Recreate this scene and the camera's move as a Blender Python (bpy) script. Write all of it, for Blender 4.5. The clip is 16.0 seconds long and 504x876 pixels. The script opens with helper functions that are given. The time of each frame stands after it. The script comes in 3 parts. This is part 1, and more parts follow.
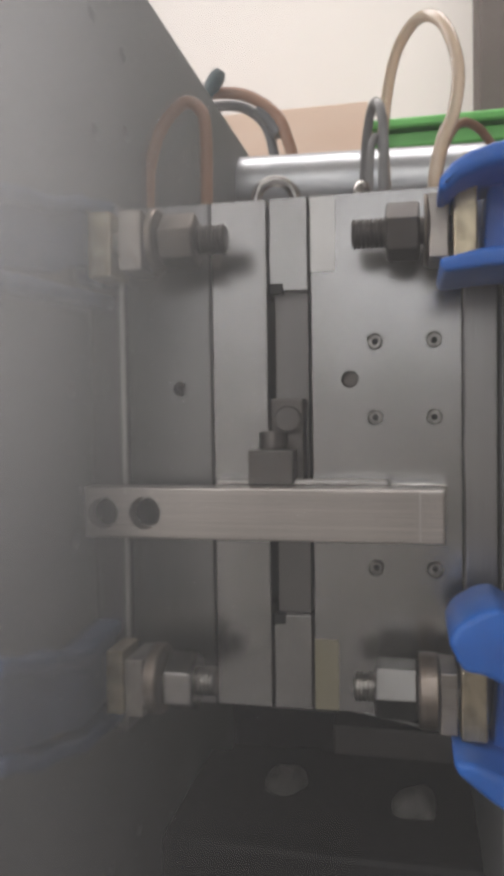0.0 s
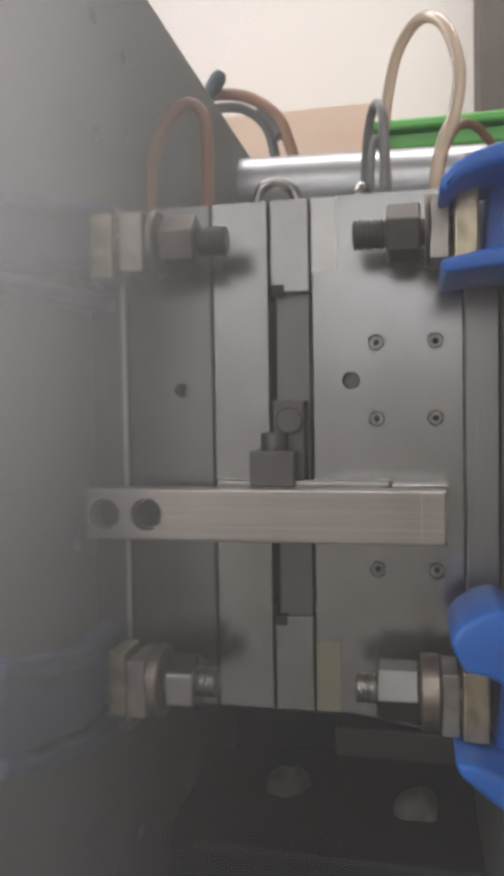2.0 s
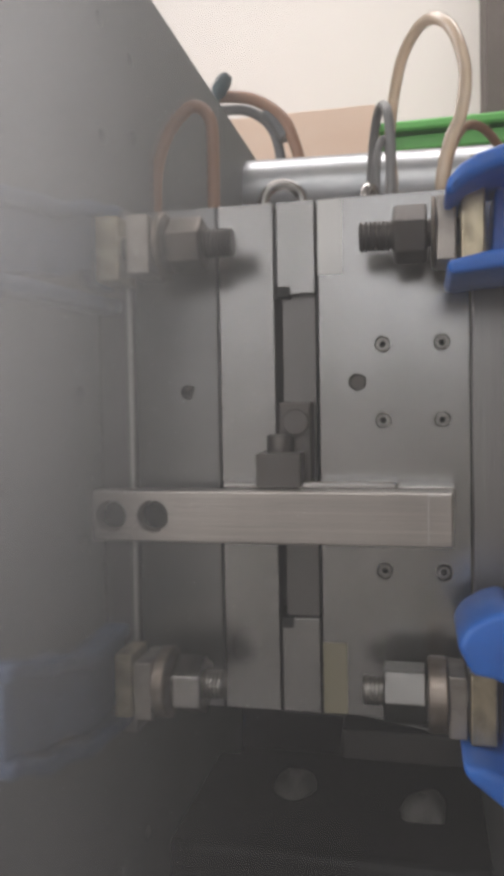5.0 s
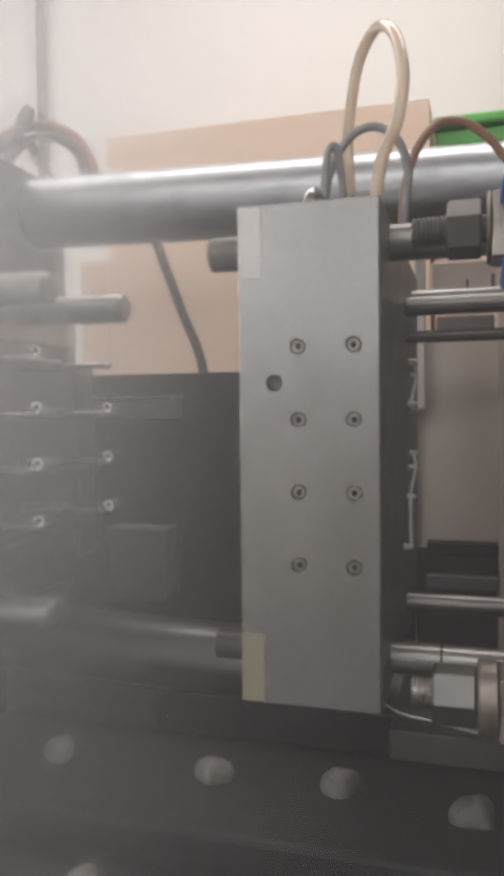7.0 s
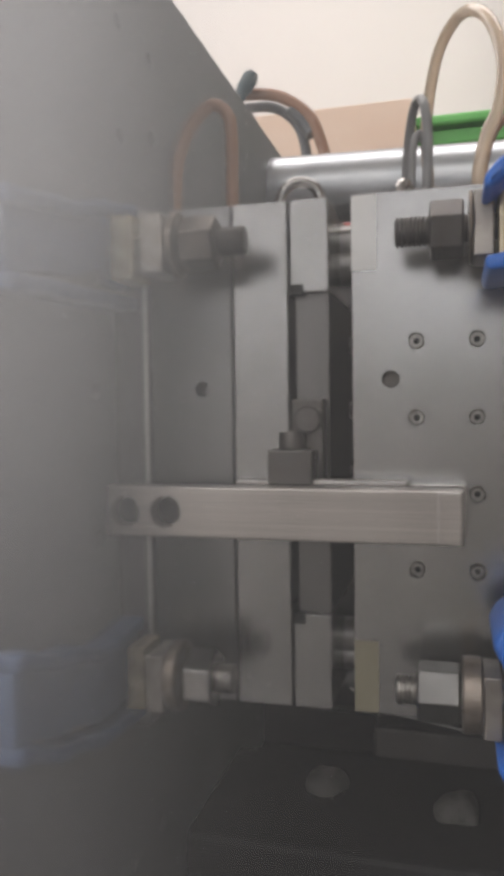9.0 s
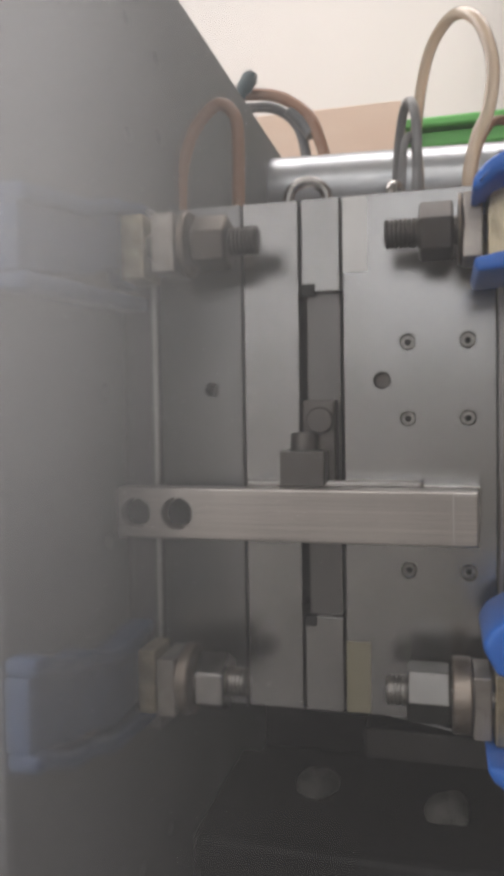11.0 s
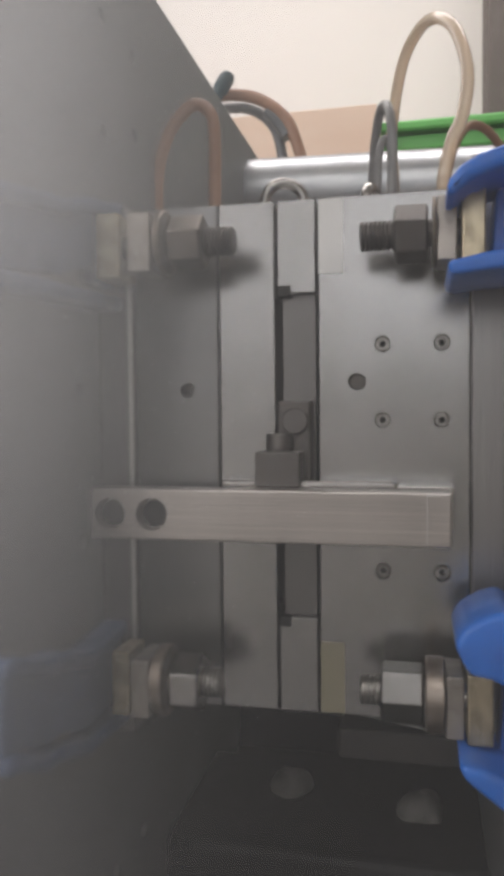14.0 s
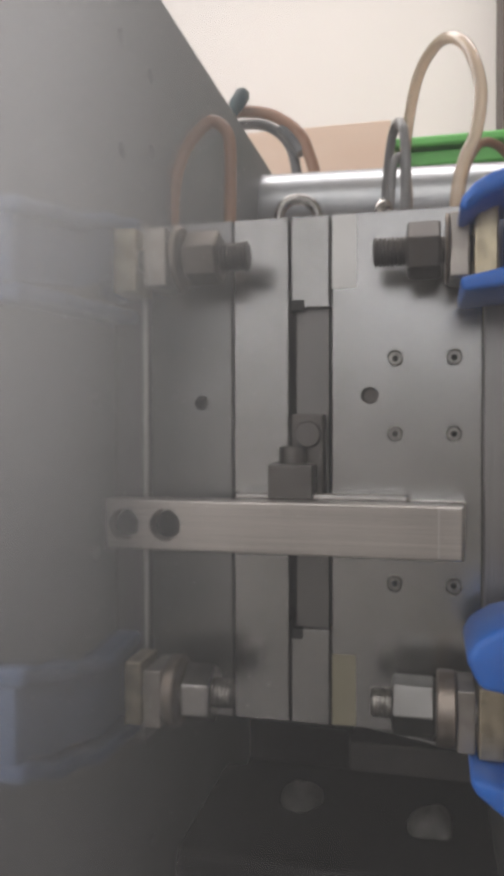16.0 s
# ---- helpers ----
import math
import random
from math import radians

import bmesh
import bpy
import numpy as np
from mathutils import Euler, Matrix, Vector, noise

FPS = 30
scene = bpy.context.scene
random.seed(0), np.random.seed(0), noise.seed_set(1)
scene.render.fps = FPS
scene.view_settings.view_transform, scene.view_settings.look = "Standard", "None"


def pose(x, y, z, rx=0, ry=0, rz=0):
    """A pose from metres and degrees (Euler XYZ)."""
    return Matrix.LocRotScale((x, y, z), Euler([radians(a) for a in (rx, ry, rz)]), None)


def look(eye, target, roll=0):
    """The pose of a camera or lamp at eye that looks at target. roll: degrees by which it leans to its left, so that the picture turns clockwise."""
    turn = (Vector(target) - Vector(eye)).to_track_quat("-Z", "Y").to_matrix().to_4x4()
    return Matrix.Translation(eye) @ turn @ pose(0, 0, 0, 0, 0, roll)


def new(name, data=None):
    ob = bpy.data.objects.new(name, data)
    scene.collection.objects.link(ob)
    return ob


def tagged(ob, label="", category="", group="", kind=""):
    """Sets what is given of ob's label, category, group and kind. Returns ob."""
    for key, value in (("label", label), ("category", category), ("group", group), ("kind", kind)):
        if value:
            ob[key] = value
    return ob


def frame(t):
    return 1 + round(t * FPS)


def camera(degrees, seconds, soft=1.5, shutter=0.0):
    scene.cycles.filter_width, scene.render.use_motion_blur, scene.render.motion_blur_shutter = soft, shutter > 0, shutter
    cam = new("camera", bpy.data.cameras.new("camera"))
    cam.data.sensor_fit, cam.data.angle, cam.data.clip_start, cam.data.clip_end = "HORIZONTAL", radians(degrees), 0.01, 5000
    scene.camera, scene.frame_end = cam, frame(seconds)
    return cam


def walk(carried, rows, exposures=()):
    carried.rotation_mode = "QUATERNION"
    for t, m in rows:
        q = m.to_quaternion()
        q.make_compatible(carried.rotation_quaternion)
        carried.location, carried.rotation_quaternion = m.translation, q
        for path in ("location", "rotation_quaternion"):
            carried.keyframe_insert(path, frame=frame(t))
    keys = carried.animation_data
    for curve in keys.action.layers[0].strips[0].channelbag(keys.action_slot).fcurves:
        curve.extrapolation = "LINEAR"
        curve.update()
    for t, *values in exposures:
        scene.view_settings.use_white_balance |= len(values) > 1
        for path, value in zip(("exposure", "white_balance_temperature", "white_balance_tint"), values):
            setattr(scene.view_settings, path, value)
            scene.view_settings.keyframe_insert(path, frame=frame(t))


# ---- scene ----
# ---- camera: held almost still, only turning ----
cam = camera(37.0, 16.0, soft=5.5, shutter=0.5)
EYE = 1.2
# seconds, step along y, yaw, pitch, roll
LOOKS = [
    (0, 0.0, 12.00, -2.20, 0.85),
    (1, 0.0, 12.02, -2.12, 0.92),
    (2, 0.0, 12.10, -2.10, 0.93),
    (3, 0.0, 12.09, -2.09, 0.88),
    (4, 0.0, 12.16, -2.05, 0.94),
    (4.5, 0.0, 12.24, -2.01, 0.96),
    (5, 0.0, 12.58, -1.95, 1.02),
    (5.2, 0.0, 12.93, -1.93, 1.00),
    (7.3, 0.0, 16.47, -2.11, 0.57),
    (7.5, 0.0, 16.37, -2.11, 0.57),
    (8, 0.0, 16.01, -2.10, 0.64),
    (8.5, 0.0, 15.50, -2.09, 0.79),
    (9, 0.0, 15.15, -2.16, 0.79),
    (9.2, 0.0, 14.95, -2.14, 0.80),
    (11.3, 0.0, 14.40, -2.08, 0.85),
    (11.5, 0.0, 14.39, -2.08, 0.86),
    (12, 0.0, 14.30, -2.06, 0.97),
    (12.5, 0.0, 14.18, -2.06, 0.94),
    (13, 0.0, 13.89, -2.12, 0.92),
    (13.5, 0.0, 13.28, -2.19, 0.79),
    (14, 0.0, 12.54, -2.05, 0.55),
    (14.5, -0.001, 12.35, -1.85, 0.52),
    (15, -0.004, 12.34, -1.47, 0.43),
    (15.5, -0.005, 12.85, -1.17, 0.28),
    (16, -0.005, 13.43, -1.08, 0.11),
]
walk(cam, [(t, pose(0, y, EYE, 90 + pitch, roll, yaw)) for t, y, yaw, pitch, roll in LOOKS])

# ---- light: unseen fill lamps added overhead, behind the camera and at the west ----
scene.view_settings.exposure = 0.0
world = bpy.data.worlds.new("world")
scene.world = world
world.use_nodes = True
world.node_tree.nodes["Background"].inputs[0].default_value = (0.75, 0.85, 1.0, 1)
world.node_tree.nodes["Background"].inputs[1].default_value = 0.15


def area_lamp(name, eye, target, sx, sy, watts, colour):
    data = bpy.data.lights.new(name, "AREA")
    data.shape, data.size, data.size_y, data.energy, data.color = "RECTANGLE", sx, sy, watts, colour
    ob = new(name, data)
    ob.matrix_world = look(eye, target)
    return ob


# added fill lamps, sized and powered to brighten plates, wall and pane
area_lamp("overhead_fill", (-0.4, -1.3, 2.82), (-0.4, -1.2, 0), 2.6, 1.2, 19, (1.0, 0.97, 0.95))
area_lamp("overhead_fill", (-0.6, 1.25, 2.82), (-0.6, 1.9, 0), 2.6, 0.6, 26, (1.0, 0.94, 0.93))
area_lamp("wall_fill", (-1.0, -2.9, 2.05), (-0.9, 0.6, 1.6), 3.6, 1.1, 16, (0.975, 0.97, 0.99))
area_lamp("wall_fill", (-3.88, -1.5, 1.9), (0.0, 0.2, 1.2), 1.8, 1.2, 52, (0.975, 0.97, 0.99))

# ---- materials ----


def material(name, colour, rough=0.5, metal=0.0, second=None, scale=(60, 60, 60), mix=0.5, fine=900.0, bump=0.05, rough_var=0.05, transmission=0.0, coat=0.0, ior=1.45, spread=(0.35, 0.65)):
    """Principled surface with a coarse stain and a fine grain, both in object space."""
    m = bpy.data.materials.new(name)
    m.use_nodes = True
    nt = m.node_tree
    n, l = nt.nodes, nt.links
    b = n["Principled BSDF"]
    tc = n.new("ShaderNodeTexCoord")
    mp = n.new("ShaderNodeMapping")
    mp.inputs["Scale"].default_value = scale
    l.new(tc.outputs["Object"], mp.inputs["Vector"])
    big = n.new("ShaderNodeTexNoise")
    big.inputs["Scale"].default_value, big.inputs["Detail"].default_value = 1.0, 5.0
    l.new(mp.outputs[0], big.inputs["Vector"])
    ramp = n.new("ShaderNodeMapRange")
    ramp.inputs[1].default_value, ramp.inputs[2].default_value = spread
    l.new(big.outputs[0], ramp.inputs[0])
    col = n.new("ShaderNodeMix")
    col.data_type = "RGBA"
    second = second or tuple(c * 0.7 for c in colour)
    col.inputs[6].default_value, col.inputs[7].default_value = (*colour, 1), (*second, 1)
    amount = n.new("ShaderNodeMath")
    amount.operation = "MULTIPLY"
    amount.inputs[1].default_value = mix
    l.new(ramp.outputs[0], amount.inputs[0])
    l.new(amount.outputs[0], col.inputs[0])
    l.new(col.outputs[2], b.inputs["Base Color"])
    small = n.new("ShaderNodeTexNoise")
    small.inputs["Scale"].default_value, small.inputs["Detail"].default_value = fine, 3.0
    l.new(tc.outputs["Object"], small.inputs["Vector"])
    rr = n.new("ShaderNodeMapRange")
    rr.inputs[3].default_value, rr.inputs[4].default_value = max(rough - rough_var, 0.02), min(rough + rough_var, 1)
    l.new(big.outputs[0], rr.inputs[0])
    l.new(rr.outputs[0], b.inputs["Roughness"])
    bp = n.new("ShaderNodeBump")
    bp.inputs["Strength"].default_value, bp.inputs["Distance"].default_value = bump, 0.001
    l.new(small.outputs[0], bp.inputs["Height"])
    l.new(bp.outputs[0], b.inputs["Normal"])
    b.inputs["Metallic"].default_value = metal
    b.inputs["Transmission Weight"].default_value = transmission
    b.inputs["Coat Weight"].default_value = coat
    b.inputs["IOR"].default_value = ior
    return m


def brushed(name, colour, rough, along, second=None, bump=0.1, streak=0.10):
    """Ground steel: fine scratches drawn out along one axis, cloudy handling marks."""
    m = material(name, colour, rough, 1.0, second, (16, 16, 7), 0.75, 500, 0.0, 0.02, spread=(0.25, 0.75))
    nt = m.node_tree
    n, l = nt.nodes, nt.links
    b = n["Principled BSDF"]
    tc = n.new("ShaderNodeTexCoord")
    mp = n.new("ShaderNodeMapping")
    mp.inputs["Scale"].default_value = tuple(7 if a == along else 900 for a in "xyz")
    l.new(tc.outputs["Object"], mp.inputs["Vector"])
    grain = n.new("ShaderNodeTexNoise")
    grain.inputs["Scale"].default_value, grain.inputs["Detail"].default_value = 1.0, 4.0
    l.new(mp.outputs[0], grain.inputs["Vector"])
    bp = n.new("ShaderNodeBump")
    bp.inputs["Strength"].default_value, bp.inputs["Distance"].default_value = bump, 0.0003
    l.new(grain.outputs[0], bp.inputs["Height"])
    l.new(bp.outputs[0], b.inputs["Normal"])
    tone = n.new("ShaderNodeMapRange")
    tone.inputs[1].default_value, tone.inputs[2].default_value = 0.25, 0.75
    tone.inputs[3].default_value, tone.inputs[4].default_value = 1.02 - streak, 1.02 + streak
    l.new(grain.outputs[0], tone.inputs[0])
    scaled = n.new("ShaderNodeVectorMath")
    scaled.operation = "SCALE"
    l.new(b.inputs["Base Color"].links[0].from_socket, scaled.inputs[0])
    l.new(tone.outputs[0], scaled.inputs["Scale"])
    l.new(scaled.outputs[0], b.inputs["Base Color"])
    return m


STEEL = brushed("ground_steel", (0.456, 0.450, 0.446), 0.245, "z", (0.315, 0.312, 0.30))
STEEL_DARK = brushed("worn_steel", (0.35, 0.34, 0.335), 0.33, "z", (0.26, 0.25, 0.25))
# darker than the core plate's steel, for the rear plate
STEEL_REAR = brushed("rear_plate_steel", (0.29, 0.285, 0.285), 0.31, "z", (0.20, 0.197, 0.197))
STEEL_BAR = brushed("bar_steel", (0.60, 0.56, 0.525), 0.34, "x", (0.44, 0.405, 0.375), 0.16, 0.16)
EDGE_GLINT = material("edge_glint_steel", (0.80, 0.79, 0.77), 0.34, 1.0, (0.6, 0.59, 0.57), (60, 60, 12), 0.6)
OXIDE = material("black_oxide_steel", (0.14, 0.13, 0.125), 0.36, 0.75, (0.10, 0.085, 0.07), (80, 80, 80), 0.5)
SCREW = material("screw_steel", (0.52, 0.50, 0.47), 0.34, 1.0, (0.16, 0.15, 0.14), (200, 200, 200), 0.6)
NUT = material("bright_nut_steel", (0.55, 0.535, 0.52), 0.2, 1.0, (0.36, 0.34, 0.32), (60, 60, 60), 0.6, 700, 0.1, 0.03)
# nut steel darkened in colour to dim the lamp mirrored in its facets
DIMMED_NUT = material("dimmed_nut_steel", (0.23, 0.225, 0.22), 0.34, 1.0, (0.15, 0.145, 0.14), (70, 70, 70), 0.6, 700, 0.12, 0.04)
GUNMETAL = material("brown_gunmetal", (0.20, 0.175, 0.155), 0.34, 1.0, (0.13, 0.11, 0.095), (60, 60, 60), 0.6, 700, 0.08, 0.03)
DARK_STEEL = brushed("darker_core_steel", (0.21, 0.20, 0.195), 0.34, "z", (0.15, 0.145, 0.14))
SHADED_ROD = material("shaded_tie_bar_steel", (0.15, 0.15, 0.15), 0.34, 1.0, (0.08, 0.08, 0.08), (20, 60, 60), 0.7, 300, 0.06, 0.04)
ZINC = material("yellow_zinc", (0.62, 0.54, 0.38), 0.36, 1.0, (0.34, 0.28, 0.20), (110, 110, 110), 0.7)
PACKING = material("worn_plate_steel", (0.44, 0.40, 0.36), 0.38, 0.9, (0.28, 0.25, 0.22), (70, 70, 70), 0.7, 500, 0.15)
WASHER = material("worn_washer_steel", (0.34, 0.29, 0.25), 0.42, 0.9, (0.18, 0.14, 0.11), (90, 90, 90), 0.7)
ROD = material("dull_rod_steel", (0.34, 0.33, 0.32), 0.34, 1.0, (0.20, 0.19, 0.18), (20, 60, 60), 0.7, 300, 0.06, 0.05)
CHROME = material("chrome", (0.52, 0.535, 0.55), 0.38, 1.0, (0.34, 0.36, 0.39), (26, 70, 70), 0.75, 160, 0.25, 0.05, spread=(0.42, 0.72))
BLUE = material("blue_paint", (0.014, 0.15, 0.60), 0.42, 0.0, (0.012, 0.10, 0.42), (40, 40, 40), 0.7, 260, 0.35, 0.1, coat=0.2)
PLATEN = material("grey_platen_paint", (0.15, 0.15, 0.155), 0.6, 0.0, (0.11, 0.11, 0.11), (7, 7, 7), 0.8, 220, 0.2)
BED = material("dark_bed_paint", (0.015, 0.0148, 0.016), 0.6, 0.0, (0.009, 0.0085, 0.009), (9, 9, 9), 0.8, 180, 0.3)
LEDGE = material("dark_ledge_steel", (0.055, 0.05, 0.048), 0.5, 0.3, (0.03, 0.028, 0.026), (20, 20, 20), 0.7, 200, 0.2)
WALL = material("white_wall_paint", (0.82, 0.785, 0.748), 0.8, 0.0, (0.77, 0.73, 0.69), (1.5, 1.5, 1.5), 0.6, 120, 0.12)
FLOOR = material("concrete_floor", (0.25, 0.245, 0.24), 0.6, 0.0, (0.18, 0.175, 0.17), (3, 3, 3), 0.7, 90, 0.2)
CARD = material("cardboard", (0.93, 0.72, 0.57), 0.85, 0.0, (0.88, 0.65, 0.50), (6, 6, 22), 0.6, 300, 0.15)
# the right clamps' blue, greyed so the haze sits in the colour
HAZED_BLUE = material("hazed_blue_paint", (0.06, 0.092, 0.17), 0.5, 0.0, (0.035, 0.055, 0.11), (40, 40, 40), 0.7, 260, 0.3)
GREEN = material("green_plastic", (0.15, 0.54, 0.12), 0.35, 0.0, (0.10, 0.42, 0.08), (12, 12, 12), 0.6)
PILLAR = material("brown_grey_paint", (0.12, 0.098, 0.088), 0.6, 0.0, (0.09, 0.073, 0.066), (8, 8, 3), 0.6)
# beige raised to stand in for the light on the rear panel
PANEL = material("lit_beige_sheet", (0.82, 0.73, 0.65), 0.45, 0.0, (0.68, 0.58, 0.51), (11, 11, 4), 0.7)
AMBER = material("amber_pvc_hose", (0.94, 0.79, 0.63), 0.2, 0.0, (0.84, 0.63, 0.44), (30, 30, 30), 0.5, 200, 0.02, 0.05, coat=0.5, transmission=0.45, ior=1.3)
BROWN_HOSE = material("brown_rubber_hose", (0.40, 0.22, 0.14), 0.36, 0.0, (0.29, 0.15, 0.095), (30, 30, 30), 0.5)
GREY_HOSE = material("grey_rubber_hose", (0.17, 0.175, 0.18), 0.36, 0.0, (0.09, 0.09, 0.095), (30, 30, 30), 0.5)
TEAL = material("dark_teal_plastic", (0.02, 0.07, 0.085), 0.4, 0.0, (0.015, 0.04, 0.05), (30, 30, 30), 0.5)
PALE_HOSE = material("pale_grey_hose", (0.33, 0.33, 0.33), 0.36, 0.0, (0.21, 0.21, 0.21), (30, 30, 30), 0.5)
DARK_RUBBER = material("dark_brown_rubber", (0.085, 0.062, 0.05), 0.45, 0.0, (0.05, 0.038, 0.03), (30, 30, 30), 0.5)
RED = material("red_plastic", (0.42, 0.05, 0.04), 0.4)
CAP = material("pale_plastic", (0.26, 0.245, 0.225), 0.6, 0.0, (0.12, 0.11, 0.10), (70, 70, 70), 0.8, 200, 0.2)
TAPE = material("tan_paper_tape", (0.27, 0.243, 0.17), 0.5, 0.0, (0.23, 0.205, 0.14), (40, 40, 40), 0.6)
TAPE_CLEAR = material("clear_tape_film", (0.60, 0.59, 0.57), 0.36, 0.85, (0.55, 0.54, 0.52), (40, 40, 40), 0.6)
BLACK = material("black_hollow", (0.012, 0.012, 0.012), 0.7)
SHADED_SIDE = material("shaded_side_steel", (0.15, 0.145, 0.14), 0.45, 0.6, (0.09, 0.087, 0.084), (24, 24, 24), 0.7, 300, 0.1)
# opaque near-white, which puts the sprigs' glints into the colour
SHOT = material("glint_white_plastic", (0.9, 0.9, 0.88), 0.12, 0.0, (0.7, 0.7, 0.68), (60, 60, 60), 0.4)


def haze_film():
    """Clear sheet with painted haze that grows thick towards one end and the top."""
    m = bpy.data.materials.new("haze_acrylic")
    m.use_nodes = True
    nt = m.node_tree
    n, l = nt.nodes, nt.links
    n.remove(n["Principled BSDF"])
    tc = n.new("ShaderNodeTexCoord")
    sep = n.new("ShaderNodeSeparateXYZ")
    l.new(tc.outputs["Object"], sep.inputs[0])
    noise_tex = n.new("ShaderNodeTexNoise")
    noise_tex.inputs["Scale"].default_value, noise_tex.inputs["Detail"].default_value = 5.0, 0.0
    l.new(tc.outputs["Object"], noise_tex.inputs["Vector"])
    wob = n.new("ShaderNodeMath")
    wob.operation = "MULTIPLY_ADD"
    wob.inputs[1].default_value, wob.inputs[2].default_value = 0.03, -0.015
    l.new(noise_tex.outputs[0], wob.inputs[0])
    add = n.new("ShaderNodeMath")
    l.new(sep.outputs[0], add.inputs[0])
    l.new(wob.outputs[0], add.inputs[1])
    slope = n.new("ShaderNodeMath")
    slope.operation = "MULTIPLY_ADD"
    slope.inputs[1].default_value, slope.inputs[2].default_value = HAZE_SLOPE, HAZE_SLOPE * HAZE_HALF
    l.new(add.outputs[0], slope.inputs[0])
    power = n.new("ShaderNodeMath")
    power.operation = "EXPONENT"
    l.new(slope.outputs[0], power.inputs[0])
    under = n.new("ShaderNodeMath")
    under.inputs[1].default_value = 1.0
    l.new(power.outputs[0], under.inputs[0])
    grow = n.new("ShaderNodeMath")
    grow.operation = "DIVIDE"
    grow.inputs[0].default_value = HAZE_MOST
    l.new(under.outputs[0], grow.inputs[1])
    rise = n.new("ShaderNodeMapRange")
    rise.interpolation_type = "SMOOTHSTEP"
    rise.inputs[1].default_value, rise.inputs[2].default_value = 0.37, 0.70
    rise.inputs[3].default_value, rise.inputs[4].default_value = 0.10, 1.0
    l.new(sep.outputs[2], rise.inputs[0])
    cover = n.new("ShaderNodeMath")
    cover.operation = "MULTIPLY"
    l.new(grow.outputs[0], cover.inputs[0])
    l.new(rise.outputs[0], cover.inputs[1])
    veil = n.new("ShaderNodeMath")
    veil.inputs[1].default_value = 0.0145
    l.new(cover.outputs[0], veil.inputs[0])
    clear = n.new("ShaderNodeBsdfTransparent")
    dull = n.new("ShaderNodeBsdfDiffuse")
    dull.inputs[0].default_value = (0.95, 0.95, 0.95, 1)
    shine = n.new("ShaderNodeBsdfTranslucent")
    shine.inputs[0].default_value = (0.95, 0.95, 0.95, 1)
    film = n.new("ShaderNodeMixShader")
    film.inputs[0].default_value = 0.15
    l.new(dull.outputs[0], film.inputs[1])
    l.new(shine.outputs[0], film.inputs[2])
    hazy = n.new("ShaderNodeBsdfRefraction")
    hazy.inputs["Roughness"].default_value, hazy.inputs["IOR"].default_value = 0.26, 1.02
    spread = n.new("ShaderNodeMath")
    spread.operation, spread.use_clamp = "MULTIPLY", True
    spread.inputs[1].default_value = 0.14 / HAZE_MOST
    l.new(grow.outputs[0], spread.inputs[0])
    seen = n.new("ShaderNodeMixShader")
    l.new(spread.outputs[0], seen.inputs[0])
    l.new(clear.outputs[0], seen.inputs[1])
    l.new(hazy.outputs[0], seen.inputs[2])
    out = n.new("ShaderNodeMixShader")
    l.new(veil.outputs[0], out.inputs[0])
    l.new(seen.outputs[0], out.inputs[1])
    l.new(film.outputs[0], out.inputs[2])
    l.new(out.outputs[0], n["Material Output"].inputs[0])
    return m


HAZE_SLOPE, HAZE_HALF, HAZE_MOST = 62.0, 0.076, 0.23
HAZE = haze_film()

# ---- building helpers ----


def thing(name, at, label, category, group="", kind=""):
    ob = new(name)
    ob.empty_display_size = 0.02
    ob.location = at
    return tagged(ob, label, category, group, kind)


def root_of(ob):
    while ob.parent:
        ob = ob.parent
    return ob


def part(name, bm, mat, parent, label="", smooth=False, kind=""):
    """Links a bmesh, drawn in world places, as one mesh under a thing or a part."""
    base = root_of(parent).location
    bmesh.ops.translate(bm, verts=bm.verts, vec=-Vector(base))
    bmesh.ops.recalc_face_normals(bm, faces=bm.faces)
    me = bpy.data.meshes.new(name)
    bm.to_mesh(me)
    bm.free()
    me.materials.append(mat)
    if smooth:
        for p in me.polygons:
            p.use_smooth = True
        me.set_sharp_from_angle(angle=radians(38))
    ob = new(name, me)
    ob.parent = parent
    return tagged(ob, label, "", "", kind)


def single(name, bm, mat, at, label, category, group="", kind="", smooth=False):
    """A thing of one mesh, drawn in world places, with its origin at a given place."""
    bmesh.ops.translate(bm, verts=bm.verts, vec=-Vector(at))
    bmesh.ops.recalc_face_normals(bm, faces=bm.faces)
    me = bpy.data.meshes.new(name)
    bm.to_mesh(me)
    bm.free()
    me.materials.append(mat)
    if smooth:
        for p in me.polygons:
            p.use_smooth = True
        me.set_sharp_from_angle(angle=radians(38))
    ob = new(name, me)
    ob.location = at
    return tagged(ob, label, category, group, kind)


def box(x0, x1, y0, y1, z0, z1, bevel=0.0, segs=2, bm=None):
    out = bm or bmesh.new()
    tmp = bmesh.new()
    bmesh.ops.create_cube(tmp, size=1.0)
    for v in tmp.verts:
        v.co = Vector((x0 + (v.co.x + 0.5) * (x1 - x0), y0 + (v.co.y + 0.5) * (y1 - y0), z0 + (v.co.z + 0.5) * (z1 - z0)))
    if bevel:
        bmesh.ops.bevel(tmp, geom=tmp.edges[:], offset=bevel, segments=segs, profile=0.5, affect="EDGES")
    merge(out, tmp)
    return out


def merge(out, tmp):
    me = bpy.data.meshes.new("tmp")
    tmp.to_mesh(me)
    tmp.free()
    out.from_mesh(me)
    bpy.data.meshes.remove(me)


